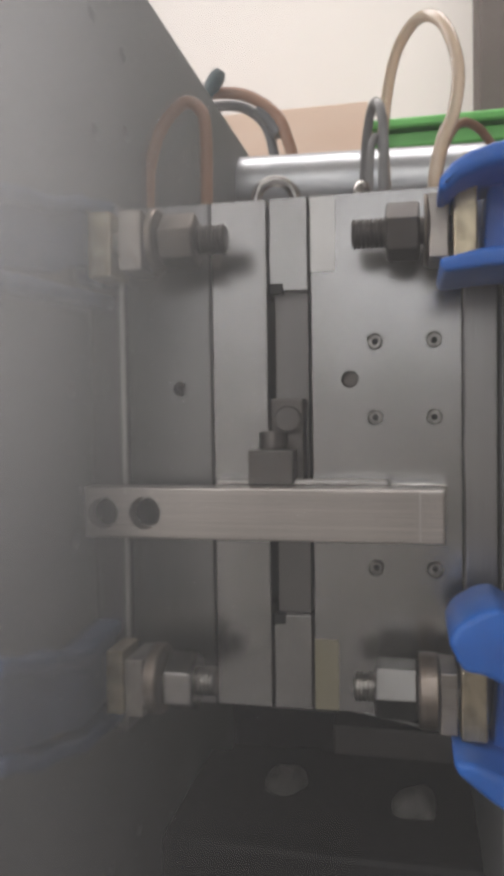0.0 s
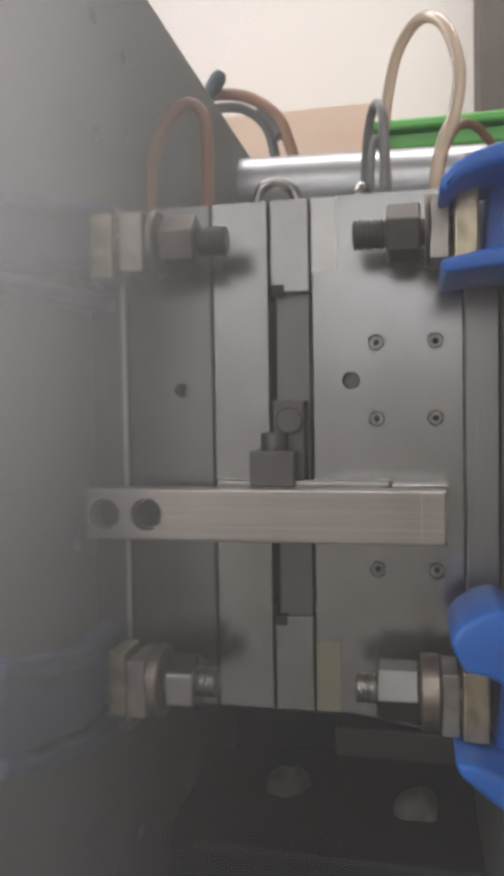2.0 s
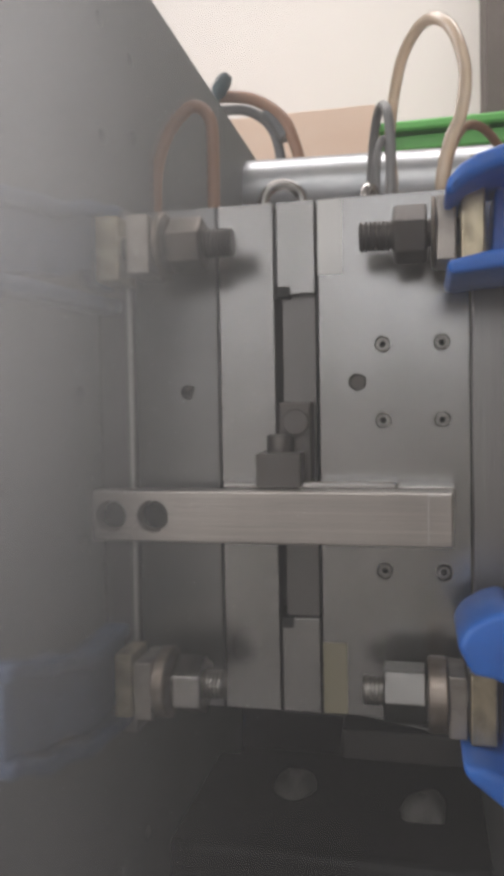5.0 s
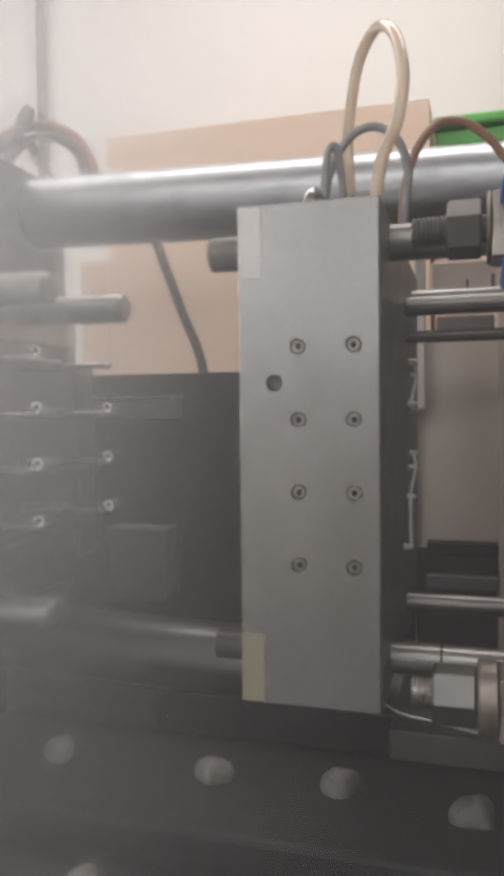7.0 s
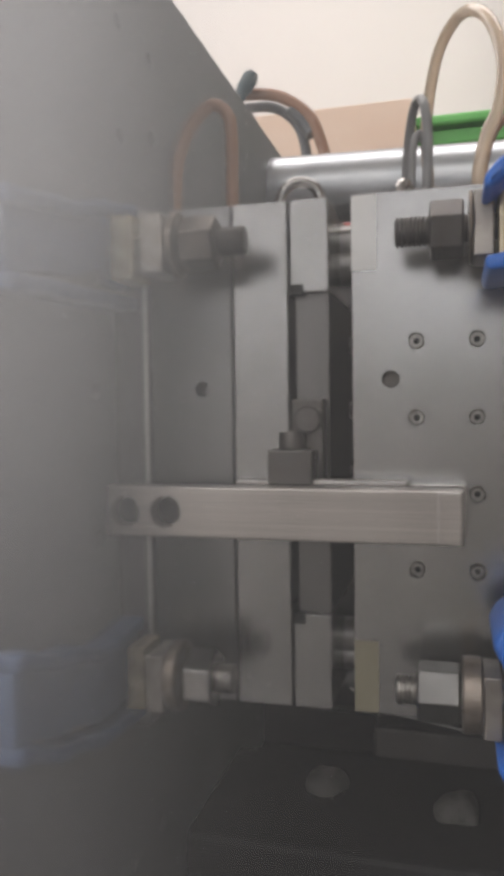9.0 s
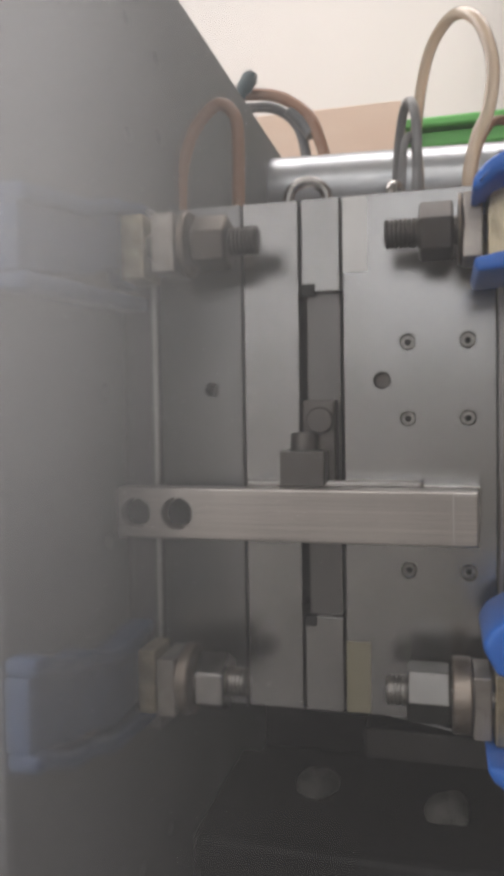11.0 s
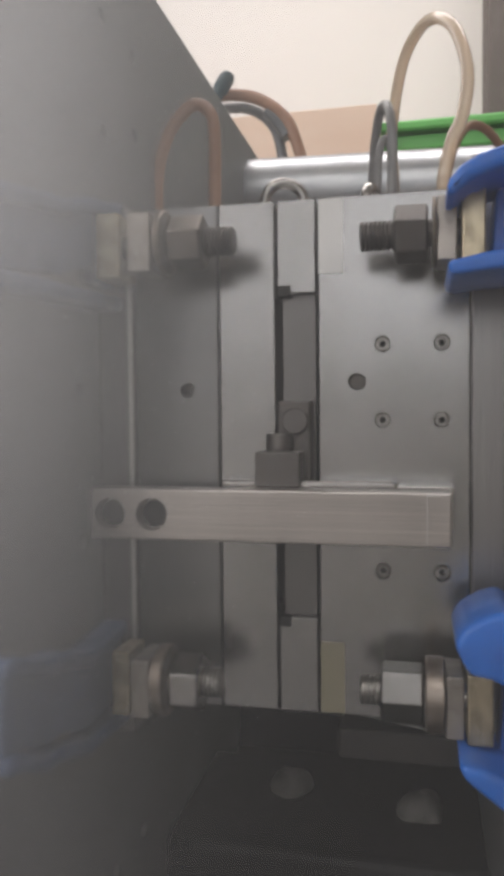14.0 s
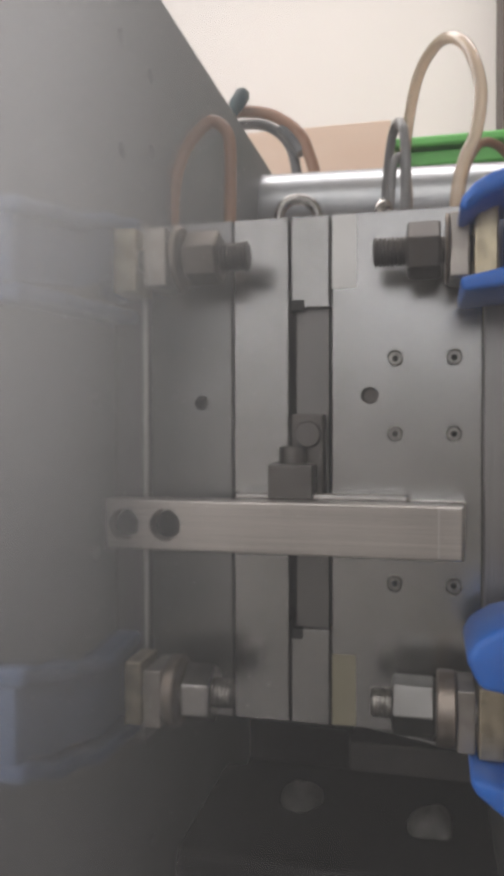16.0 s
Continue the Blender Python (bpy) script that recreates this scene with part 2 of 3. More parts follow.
def lathe(at, axis, profile, seg=32, bm=None, turn=0.0):
    """Rings of (distance along axis, radius) round an axis; ends closed."""
    out = bm or bmesh.new()
    a = Vector(axis).normalized()
    u = a.orthogonal().normalized() if abs(a.x) < 0.9 else Vector((0, 0, 1))
    w = a.cross(u)
    rings = []
    for d, r in profile:
        c = Vector(at) + a * d
        if r < 1e-6:
            rings.append([out.verts.new(c)])
        else:
            rings.append([out.verts.new(c + (u * math.cos(turn + k * math.tau / seg) + w * math.sin(turn + k * math.tau / seg)) * r) for k in range(seg)])
    for p, q in zip(rings, rings[1:]):
        for k in range(seg):
            j = (k + 1) % seg
            if len(p) == 1 and len(q) == 1:
                continue
            if len(p) == 1:
                out.faces.new((p[0], q[k], q[j]))
            elif len(q) == 1:
                out.faces.new((p[k], p[j], q[0]))
            else:
                out.faces.new((p[k], p[j], q[j], q[k]))
    for ring in (rings[0], rings[-1]):
        if len(ring) > 1:
            out.faces.new(ring)
    return out


def rod(p0, p1, r, seg=32, cham=0.001, bm=None):
    d = (Vector(p1) - Vector(p0)).length
    return lathe(p0, Vector(p1) - Vector(p0), [(0, r - cham), (cham, r), (d - cham, r), (d, r - cham)], seg, bm)


def tube(points, r, seg=14, steps=8, bm=None):
    """A round hose along a smooth line through the points."""
    out = bm or bmesh.new()
    pts = [Vector(p) for p in points]
    pts = [pts[0] * 2 - pts[1]] + pts + [pts[-1] * 2 - pts[-2]]
    line = []
    for i in range(1, len(pts) - 2):
        a, b, c, d = pts[i - 1:i + 3]
        for k in range(steps):
            t = k / steps
            line.append(0.5 * ((2 * b) + (c - a) * t + (2 * a - 5 * b + 4 * c - d) * t * t + (3 * b - a - 3 * c + d) * t ** 3))
    line.append(pts[-2])
    u = (line[1] - line[0]).orthogonal().normalized()
    rings = []
    for i, p in enumerate(line):
        a = (line[min(i + 1, len(line) - 1)] - line[max(i - 1, 0)]).normalized()
        u = (u - a * u.dot(a)).normalized()
        w = a.cross(u)
        rings.append([out.verts.new(p + (u * math.cos(k * math.tau / seg) + w * math.sin(k * math.tau / seg)) * r) for k in range(seg)])
    for p, q in zip(rings, rings[1:]):
        for k in range(seg):
            j = (k + 1) % seg
            out.faces.new((p[k], p[j], q[j], q[k]))
    out.faces.new(rings[0])
    out.faces.new(rings[-1])
    return out


def drilled(lo, hi, face, holes, seg=24, cham=0.0007):
    """A block from lo to hi; one face ('-y' or '+x') is drilled with round blind holes (a, z, radius, depth)."""
    bm = bmesh.new()
    (x0, y0, z0), (x1, y1, z1) = lo, hi
    if face == "-y":
        place = lambda a, z, d: Vector((a, y0 + d, z))
        a0, a1, thick = x0, x1, y1 - y0
    else:
        place = lambda a, z, d: Vector((x1 - d, a, z))
        a0, a1, thick = y0, y1, x1 - x0

    def loop(points):
        vs = [bm.verts.new(p) for p in points]
        return vs, [bm.edges.new((vs[i], vs[(i + 1) % len(vs)])) for i in range(len(vs))]

    corners = [(a0, z0), (a1, z0), (a1, z1), (a0, z1)]
    rim, edges = loop([place(a, z, 0) for a, z in corners])
    rings = []
    for a, z, r, d in holes:
        vs, es = loop([place(a + r * math.cos(k * math.tau / seg), z + r * math.sin(k * math.tau / seg), 0) for k in range(seg)])
        edges += es
        rings.append((vs, a, z, r, d))
    bmesh.ops.triangle_fill(bm, use_beauty=True, use_dissolve=False, edges=edges, normal=(0, -1, 0) if face == "-y" else (1, 0, 0))
    for vs, a, z, r, d in rings:
        low = [bm.verts.new(place(a + r * math.cos(k * math.tau / seg), z + r * math.sin(k * math.tau / seg), d)) for k in range(seg)]
        for k in range(seg):
            j = (k + 1) % seg
            bm.faces.new((vs[k], vs[j], low[j], low[k]))
        bm.faces.new(low)
    far = [bm.verts.new(place(a, z, thick)) for a, z in corners]
    for k in range(4):
        j = (k + 1) % 4
        bm.faces.new((rim[k], rim[j], far[j], far[k]))
    bm.faces.new(far)
    bmesh.ops.recalc_face_normals(bm, faces=bm.faces)
    ring = set(rim)
    bmesh.ops.bevel(bm, geom=[e for e in bm.edges if e.verts[0] in ring and e.verts[1] in ring and e.calc_face_angle(0) > 0.5], offset=cham, segments=2, profile=0.5, affect="EDGES")
    return bm


# ---- the room ----
def room():
    def slab(name, *b, mat=WALL, label="", cat="wall"):
        c = ((b[0] + b[1]) / 2, (b[2] + b[3]) / 2, b[4])
        single(name, box(*b), mat, c, label, cat, kind="structure")
    # unseen floor, its grey chosen for how the lower plates mirror it
    slab("floor", -4, 4, -3, 2.4, -0.1, 0.0, mat=FLOOR, label="unseen grey concrete floor, toned for the plates' reflections", cat="floor")
    slab("wall_north", -4, 4, 2.2, 2.4, 0.0, 3.0, label="plain off-white plastered workshop wall", cat="wall")
    slab("wall_south", -4, 4, -3.2, -3.0, 0.0, 3.0, label="plain off-white plastered workshop wall", cat="wall")
    slab("wall_west", -4.2, -4, -3.2, 2.4, 0.0, 3.0, label="plain off-white plastered workshop wall", cat="wall")
    slab("wall_east", 4, 4.2, -3.2, 2.4, 0.0, 3.0, label="plain off-white plastered workshop wall", cat="wall")
    slab("ceiling", -4.2, 4.2, -3.2, 2.4, 3.0, 3.1, label="off-white workshop ceiling", cat="ceiling")
    single("pillar", box(0.170, 0.62, 2.0, 2.2, 0, 3.0, 0.006), PILLAR, (0.4, 2.1, 0), "brown-grey painted pillar against the white wall", "pillar", kind="structure")
    single("conduit", rod((-1.335, 2.18, 0.2), (-1.335, 2.18, 2.99), 0.015), PILLAR, (-1.335, 2.18, 0.2), "grey vertical conduit pipe on the white wall", "pipe", smooth=True)


room()


def lamp_surrounds():
    """Unseen frames and housings added round the fill lamps; no such fittings are known."""
    w = thing("fill_surround_1", (-1.0, -2.95, 1.45), "unseen frame added round the front fill lamp", "window", kind="structure")
    part("fill_frame", box(-2.86, 0.86, -2.999, -2.88, 1.44, 1.49, 0.004), WALL, w)
    part("fill_frame", box(-2.86, 0.86, -2.999, -2.88, 2.61, 2.66, 0.004), WALL, w)
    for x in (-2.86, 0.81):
        part("fill_frame", box(x, x + 0.05, -2.999, -2.88, 1.491, 2.609, 0.004), WALL, w)
    w = thing("fill_surround_2", (-3.95, -1.5, 1.25), "unseen frame added round the side fill lamp", "window", kind="structure")
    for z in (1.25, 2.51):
        part("fill_frame", box(-3.999, -3.89, -2.46, -0.54, z, z + 0.04, 0.004), WALL, w)
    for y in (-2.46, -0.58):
        part("fill_frame", box(-3.999, -3.89, y, y + 0.04, 1.2905, 2.5095, 0.004), WALL, w)
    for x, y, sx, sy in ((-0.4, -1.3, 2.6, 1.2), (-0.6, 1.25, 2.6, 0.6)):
        c = thing("fill_housing", (x, y, 2.999), "unseen white housing added above an overhead fill lamp", "ceiling light", "ceiling lights")
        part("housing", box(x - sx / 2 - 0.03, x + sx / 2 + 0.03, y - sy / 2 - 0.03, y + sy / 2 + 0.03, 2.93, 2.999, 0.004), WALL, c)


lamp_surrounds()

# ---- background things behind the machine ----


def background():
    b = thing("cardboard_box", (-0.42, 1.6, 0.0), "large open plain brown cardboard box behind the machine", "box")
    part("front_panel", box(-0.764, -0.08, 1.5, 1.505, 0.9, 1.793, 0.001), CARD, b)
    part("side_panel", box(-0.085, -0.08, 1.506, 1.85, 0.9, 1.793, 0.001), CARD, b)
    part("side_panel", box(-0.764, -0.759, 1.506, 1.85, 0.9, 1.77, 0.001), CARD, b)
    part("back_panel", box(-0.758, -0.086, 1.845, 1.85, 0.9, 1.77, 0.001), CARD, b)
    part("flap", box(-0.828, -0.7645, 1.497, 1.5015, 0.9, 1.53, 0.001), CARD, b, "cardboard flap folded outwards")
    part("base_panel", box(-0.758, -0.086, 1.506, 1.844, 0.9, 0.905), CARD, b)
    s = thing("bench", (-0.3, 1.68, 0.0), "dark steel bench behind the machine, under the cardboard box", "bench")
    part("top", box(-1.2, 0.6, 1.46, 1.95, 0.86, 0.9, 0.004), BED, s)
    for x in (-1.15, 0.55):
        for y in (1.5, 1.9):
            part("leg", box(x - 0.025, x + 0.025, y - 0.025, y + 0.025, 0, 0.86, 0.003), BED, s)
    single("carton", box(-0.074, 0.52, 1.55, 1.88, 0.9, 1.60, 0.003), CARD, (0.2, 1.7, 0.9), "closed brown carton under the green crate", "box")
    c = thing("green_crate", (0.2, 1.6, 1.6), "bright green plastic crate beside the cardboard box", "crate")
    part("body", box(-0.07, 0.5, 1.56, 1.86, 1.602, 1.712, 0.008), GREEN, c)
    part("rim", box(-0.075, 0.51, 1.535, 1.875, 1.750, 1.770, 0.005), GREEN, c)
    part("rim", box(-0.072, 0.505, 1.548, 1.87, 1.7145, 1.744, 0.005), GREEN, c)


background()

# ---- the machine: bed, platens, tie bars ----


def worn(at, axis, profile, seg, seed):
    """A turned piece, chipped and lumpy."""
    bm = lathe(at, axis, profile, seg)
    rng = random.Random(int(seed * 1000))
    lean = [(rng.uniform(0, math.tau), rng.uniform(0.06, 0.16)) for k in range(3)]
    for v in bm.verts:
        d = v.co - Vector(at)
        a = math.atan2(d.y, d.x)
        f = 1 + sum(g * math.cos((k + 2) * a + p) for k, (p, g) in enumerate(lean)) + rng.uniform(-0.04, 0.04)
        v.co = Vector(at) + Vector((d.x * f, d.y * f, d.z * (1 + 0.25 * (f - 1))))
    return bm


def machine():
    m = thing("machine_bed", (-0.2, 0.6, 0.0), "near-black moulding machine bed under the mould", "machine bed")
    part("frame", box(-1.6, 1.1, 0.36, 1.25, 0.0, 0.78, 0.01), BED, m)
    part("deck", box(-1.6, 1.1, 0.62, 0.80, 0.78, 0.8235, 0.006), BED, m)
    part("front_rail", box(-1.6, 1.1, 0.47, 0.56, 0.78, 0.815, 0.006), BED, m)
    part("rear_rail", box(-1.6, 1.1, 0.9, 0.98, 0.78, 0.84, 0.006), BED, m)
    part("ledge", box(-0.058, 0.20, 0.54, 0.66, 0.947, 0.969, 0.002), LEDGE, m, "dark steel ledge below the mould")
    part("post", box(0.1, 0.19, 0.56, 0.64, 0.816, 0.946, 0.003), BED, m)
    for x, y, r in ((-0.434, 0.72, 0.017), (-0.2553, 0.718, 0.0175), (-0.1259, 0.727, 0.0185), (0.0005, 0.706, 0.0195)):
        part("cap", worn((x, y, 0.8237), (0, -0.25, 1), [(0, r), (0.006, r), (0.012, r * 0.9), (0.017, r * 0.62), (0.0195, r * 0.25), (0.02, 0)], 20, x), CAP, m, "pale domed plastic cap", smooth=True)
    part("cap", worn((-0.301, 0.53, 0.8152), (0, -0.2, 1), [(0, 0.016), (0.006, 0.016), (0.013, 0.012), (0.017, 0)], 20, 7), CAP, m, "pale domed plastic cap", smooth=True)

    part("stop_block", box(-0.432, -0.391, 0.885, 0.905, 0.79, 0.842, 0.003), LEDGE, m, "grey steel stop block")
    single("thin_cable", tube([(-0.075, 0.535, 0.999), (-0.052, 0.535, 0.985), (-0.0306, 0.535, 0.981), (0.0, 0.535, 0.976), (0.03, 0.535, 0.9715), (0.06, 0.538, 0.9705)], 0.0009, 8), ROD, (0.0, 0.535, 0.97), "thin cable drooping under the clamp nut", "cable", smooth=True)

    f = thing("fixed_platen", (0.12, 0.67, 0.78), "dark grey painted fixed platen of the moulding machine", "platen")
    part("slab", drilled((0.0545, 0.486, 0.783), (0.20, 1.05, 1.345), "-y", []), PLATEN, f)

    # the lower bar's shade is put into its darker steel colour
    for y, z, rad, mat, x, drop in ((1.0, 1.4867, 0.050, CHROME, 0.45, 0.0175), (0.86, 0.898, 0.043, SHADED_ROD, 0.054, 0.008)):
        single("tie_bar", rod((-1.45, y, z + 0.028), (x, y, z - drop), rad, 48, 0.002), mat, (-0.6, y, z), "polished steel tie bar running along the moulding machine", "tie bar", "tie bars", smooth=True)
    g = thing("rear_guard", (-0.3, 1.15, 0.78), "dark sheet metal rear guard of the machine with a beige panel", "guard")
    part("sheet", box(-1.4, -0.115, 1.15, 1.156, 0.784, 1.262, 0.002), BED, g)
    part("frame_post", box(-0.113, -0.084, 1.14, 1.17, 0.784, 1.40, 0.002), BED, g)
    part("post", box(-0.0825, -0.068, 1.13, 1.165, 1.20, 1.42, 0.002), WALL, g, "white painted post")
    part("panel", box(-0.082, 0.045, 1.17, 1.176, 0.99, 1.312, 0.002), PANEL, g, "beige sheet metal panel, brightened in its colour")
    part("panel", box(-0.060, 0.08, 1.176, 1.182, 1.365, 1.42, 0.002), PANEL, g, "beige sheet metal panel, brightened in its colour")
    part("frame_post", box(0.036, 0.050, 1.14, 1.168, 0.784, 1.40, 0.002), PANEL, g)
    part("cross_bar", box(-0.066, 0.035, 1.135, 1.16, 0.985, 1.003, 0.002), BED, g)
    part("cross_bar", box(-0.066, 0.035, 1.135, 1.16, 1.345, 1.364, 0.002), OXIDE, g)
    part("bracket", box(-0.010, -0.006, 1.125, 1.134, 1.364, 1.384, 0.0005), OXIDE, g)
    part("bracket", box(0.024, 0.030, 1.125, 1.134, 1.364, 1.39, 0.0005), OXIDE, g)
    part("latch", box(-0.045, 0.026, 1.0, 1.06, 1.298, 1.318, 0.003), OXIDE, g, "black latch block")
    part("kick_sheet", box(-0.0835, 0.0355, 1.171, 1.177, 0.784, 0.988, 0.002), LEDGE, g)
    part("kick_rail", box(-0.066, 0.035, 1.13, 1.149, 0.935, 0.955, 0.002), PLATEN, g)
    part("bracket", box(-0.605, -0.455, 1.12, 1.148, 1.188, 1.222, 0.002), PLATEN, g)
    # added strip, bright in colour for the bracket's top highlight
    part("edge_highlight", box(-0.606, -0.454, 1.117, 1.149, 1.2225, 1.2250, 0.0008), SCREW, g, "thin bright strip for the highlight on the bracket's top edge")
    part("switch_box", box(-0.573, -0.467, 1.10, 1.148, 0.90, 1.014, 0.004), PLATEN, g, "grey switch box")
    single("rear_cable", tube([(-0.531, 1.18, 1.554), (-0.5015, 1.18, 1.46), (-0.465, 1.18, 1.364), (-0.430, 1.18, 1.269), (-0.415, 1.19, 1.10), (-0.415, 1.19, 0.9)], 0.0079), DARK_RUBBER, (-0.42, 1.18, 1.2), "dark brown rubber cable hanging behind the chrome tie bar", "cable", smooth=True)


machine()

# ---- the fixed mould half, and the clamps: blue forged body, threaded stud, nut, washer, packing block ----


def hexnut(x0, x1, y, z, r, turn=0.0):
    c = r * 0.07
    bm = lathe((x0, y, z), (1, 0, 0), [(0, r * 0.88), (c, r), (x1 - x0 - c, r), (x1 - x0, r * 0.88)], 6, turn=turn)
    bmesh.ops.recalc_face_normals(bm, faces=bm.faces)
    bmesh.ops.bevel(bm, geom=[e for e in bm.edges if e.calc_face_angle(0) > 0.3], offset=0.0006, segments=2, profile=0.5, affect="EDGES")
    return bm


def stud(x_tip, x_end, y, z, r, s):
    prof, d, pitch = [(0, r * 0.82)], 0.0, 0.0026
    while d < 0.034:
        prof += [(d + pitch * 0.15, r * 0.86), (d + pitch * 0.45, r), (d + pitch * 0.6, r), (d + pitch * 0.95, r * 0.86)]
        d += pitch
    prof.append((abs(x_end - x_tip), r * 0.86))
    return lathe((x_tip, y, z), (s, 0, 0), prof, 28)


# the fixed half of the mould: clamp plate with its guide rods
def fixed_half():
    f = thing("fixed_mould_half", (0.042, 0.67, 0.996), "ground steel clamping plate of the fixed mould half with guide rods", "mould plate")
    part("clamp_plate", box(0.0325, 0.0530, 0.4985, 0.842, 0.975, 1.36, 0.0008), STEEL_DARK, f)
    for y, z, r, x in ((0.565, 1.3217, 0.0133, -0.125), (0.7, 1.2925, 0.0085, -0.09), (0.7, 1.265, 0.0055, -0.09), (0.7, 1.0225, 0.0084, -0.09), (0.565, 1.014, 0.0115, -0.125), (0.76, 1.305, 0.011, -0.12)):
        part("guide_rod", rod((x, y, z), (0.032, y, z), r, 28), OXIDE if r < 0.006 else ROD, f, smooth=True)
    part("rod_end", rod((-0.197, 0.565, 1.3217), (-0.1252, 0.565, 1.3217), 0.0131, 28), OXIDE, f, "dark end of the upper guide rod", True)
    part("threaded_end", stud(-0.196, -0.1252, 0.565, 1.014, 0.0113, 1), OXIDE, f, "dark threaded end of the lower guide rod", True)
    part("groove", rod((-0.0228, 0.565, 1.014), (-0.0212, 0.565, 1.014), 0.0118, 28, 0.0002), BLACK, f, "dark groove round the lower guide rod", True)


fixed_half()


def clamp(s, y, z, tip, nut, washer, plate, block, nut_mat, stud_mat, nut_r, washer_r, body, label, turn=0.0):
    """s: +1 where the stud goes into the platen at larger x, -1 at smaller x."""
    k = thing("mould_clamp", (block[1], y, z), label, "clamp", "mould clamps")
    end = max(block) - 0.002 if s > 0 else min(block) + 0.002
    part("stud", stud(tip, end, y, z, 0.0092, s), stud_mat, k, smooth=True)
    part("nut", hexnut(min(nut), max(nut), y, z, nut_r, turn), nut_mat, k)
    a, b = min(washer), max(washer)
    part("washer", lathe((a, y, z), (1, 0, 0), [(0, washer_r - 0.001), (0.001, washer_r), (b - a - 0.001, washer_r), (b - a, washer_r - 0.001)], 36), WASHER, k, smooth=True)
    a, b = min(plate), max(plate)
    part("packing_plate", box(a, b, y - 0.018, y + 0.018, z - 0.0195, z + 0.017, 0.001), PACKING, k)
    a, b = min(block), max(block)
    front = y - 0.02 if s > 0 else y - 0.011
    part("packing_block", box(a, b, front, front + (0.04 if s > 0 else 0.03), z - 0.0215, z + 0.0195, 0.0012), ZINC, k, "yellow zinc-plated packing block")
    body(k, s, y, z, b if s > 0 else a)
    return k


def arch(profile, y0, y1, bevel=0.004):
    """A forged leg: a closed outline in x and z, drawn out along y, with rounded edges."""
    bm = bmesh.new()
    a = [bm.verts.new((x, y0, z)) for x, z in profile]
    b = [bm.verts.new((x, y1, z)) for x, z in profile]
    bm.faces.new(a)
    bm.faces.new(b)
    n = len(profile)
    for i in range(n):
        j = (i + 1) % n
        bm.faces.new((a[i], a[j], b[j], b[i]))
    bmesh.ops.recalc_face_normals(bm, faces=bm.faces)
    bmesh.ops.bevel(bm, geom=[e for e in bm.edges if e.calc_face_angle(0) > 0.5], offset=bevel, segments=3, profile=0.5, affect="EDGES")
    return bm


def upper_body(k, s, y, z, x):
    m = lambda dx: x + s * dx
    top = [(m(-0.023), z + 0.009), (m(-0.021), z + 0.0165), (m(-0.015), z + 0.0235), (m(-0.006), z + 0.0285), (m(0.006), z + 0.0320), (m(0.018), z + 0.0335), (m(0.07), z + 0.0345), (m(0.07), z + 0.0215), (m(0.018), z + 0.0215), (m(0.002), z + 0.0195), (m(-0.010), z + 0.0150), (m(-0.018), z + 0.008)]
    low = [(m(-0.022), z - 0.026), (m(-0.02), z - 0.0335), (m(0.0), z - 0.0315), (m(0.07), z - 0.028), (m(0.07), z - 0.019), (m(0.0), z - 0.0215)]
    web = [(m(0.003), z - 0.026), (m(0.07), z - 0.025), (m(0.07), z + 0.028), (m(0.012), z + 0.026), (m(0.006), z + 0.0185)]
    part("upper_flange", arch(top, y - 0.052, y + 0.02), BLUE if s > 0 else HAZED_BLUE, k, smooth=True)
    part("lower_flange", arch(low, y - 0.05, y + 0.02, 0.0025), BLUE if s > 0 else HAZED_BLUE, k, smooth=True)
    part("web", arch(web, y - 0.012 - (0.03 if s < 0 else 0), y + 0.018, 0.002), BLUE if s > 0 else HAZED_BLUE, k, smooth=True)


def lower_body(k, s, y, z, x):
    m = lambda dx: x + s * dx
    top = [(m(-0.023), z + 0.043), (m(-0.018), z + 0.053), (m(-0.006), z + 0.0605), (m(0.004), z + 0.0635), (m(0.012), z + 0.058), (m(0.07), z + 0.04), (m(0.07), z + 0.012), (m(0.012), z + 0.018), (m(-0.004), z + 0.0255), (m(-0.015), z + 0.027)]
    low = [(m(-0.021), z - 0.0215), (m(-0.018), z - 0.030), (m(0.0), z - 0.044), (m(0.02), z - 0.056), (m(0.07), z - 0.066), (m(0.07), z - 0.040), (m(0.012), z - 0.031), (m(-0.01), z - 0.0225)]
    web = [(m(0.004), z - 0.034), (m(0.07), z - 0.045), (m(0.07), z + 0.03), (m(0.008), z + 0.021)]
    part("upper_flange", arch(top, y - 0.045, y + 0.02), BLUE, k, smooth=True)
    part("lower_flange", arch(low, y - 0.045, y + 0.02), BLUE, k, smooth=True)
    part("web", arch(web, y - 0.005, y + 0.018, 0.002), BLUE, k, smooth=True)


def bent_arm(x0, x1, line, thick, bevel=0.003):
    """A bar bent along a line of (y, z), of even height, from x0 to x1."""
    smooth_line = []
    for (ya, za), (yb, zb) in zip(line, line[1:]):
        for k in range(5):
            f = k / 5
            smooth_line.append((ya + (yb - ya) * f, za + (zb - za) * (f * f * (3 - 2 * f))))
    smooth_line.append(line[-1])
    rim = smooth_line + [(y, z - thick) for y, z in reversed(smooth_line)]
    bm = bmesh.new()
    a = [bm.verts.new((x0, y, z)) for y, z in rim]
    b = [bm.verts.new((x1, y, z)) for y, z in rim]
    bm.faces.new(a)
    bm.faces.new(b)
    n = len(rim)
    for i in range(n):
        j = (i + 1) % n
        bm.faces.new((a[i], a[j], b[j], b[i]))
    bmesh.ops.recalc_face_normals(bm, faces=bm.faces)
    bmesh.ops.bevel(bm, geom=[e for e in bm.edges if e.calc_face_angle(0) > 0.6], offset=bevel, segments=3, profile=0.5, affect="EDGES")
    return bm


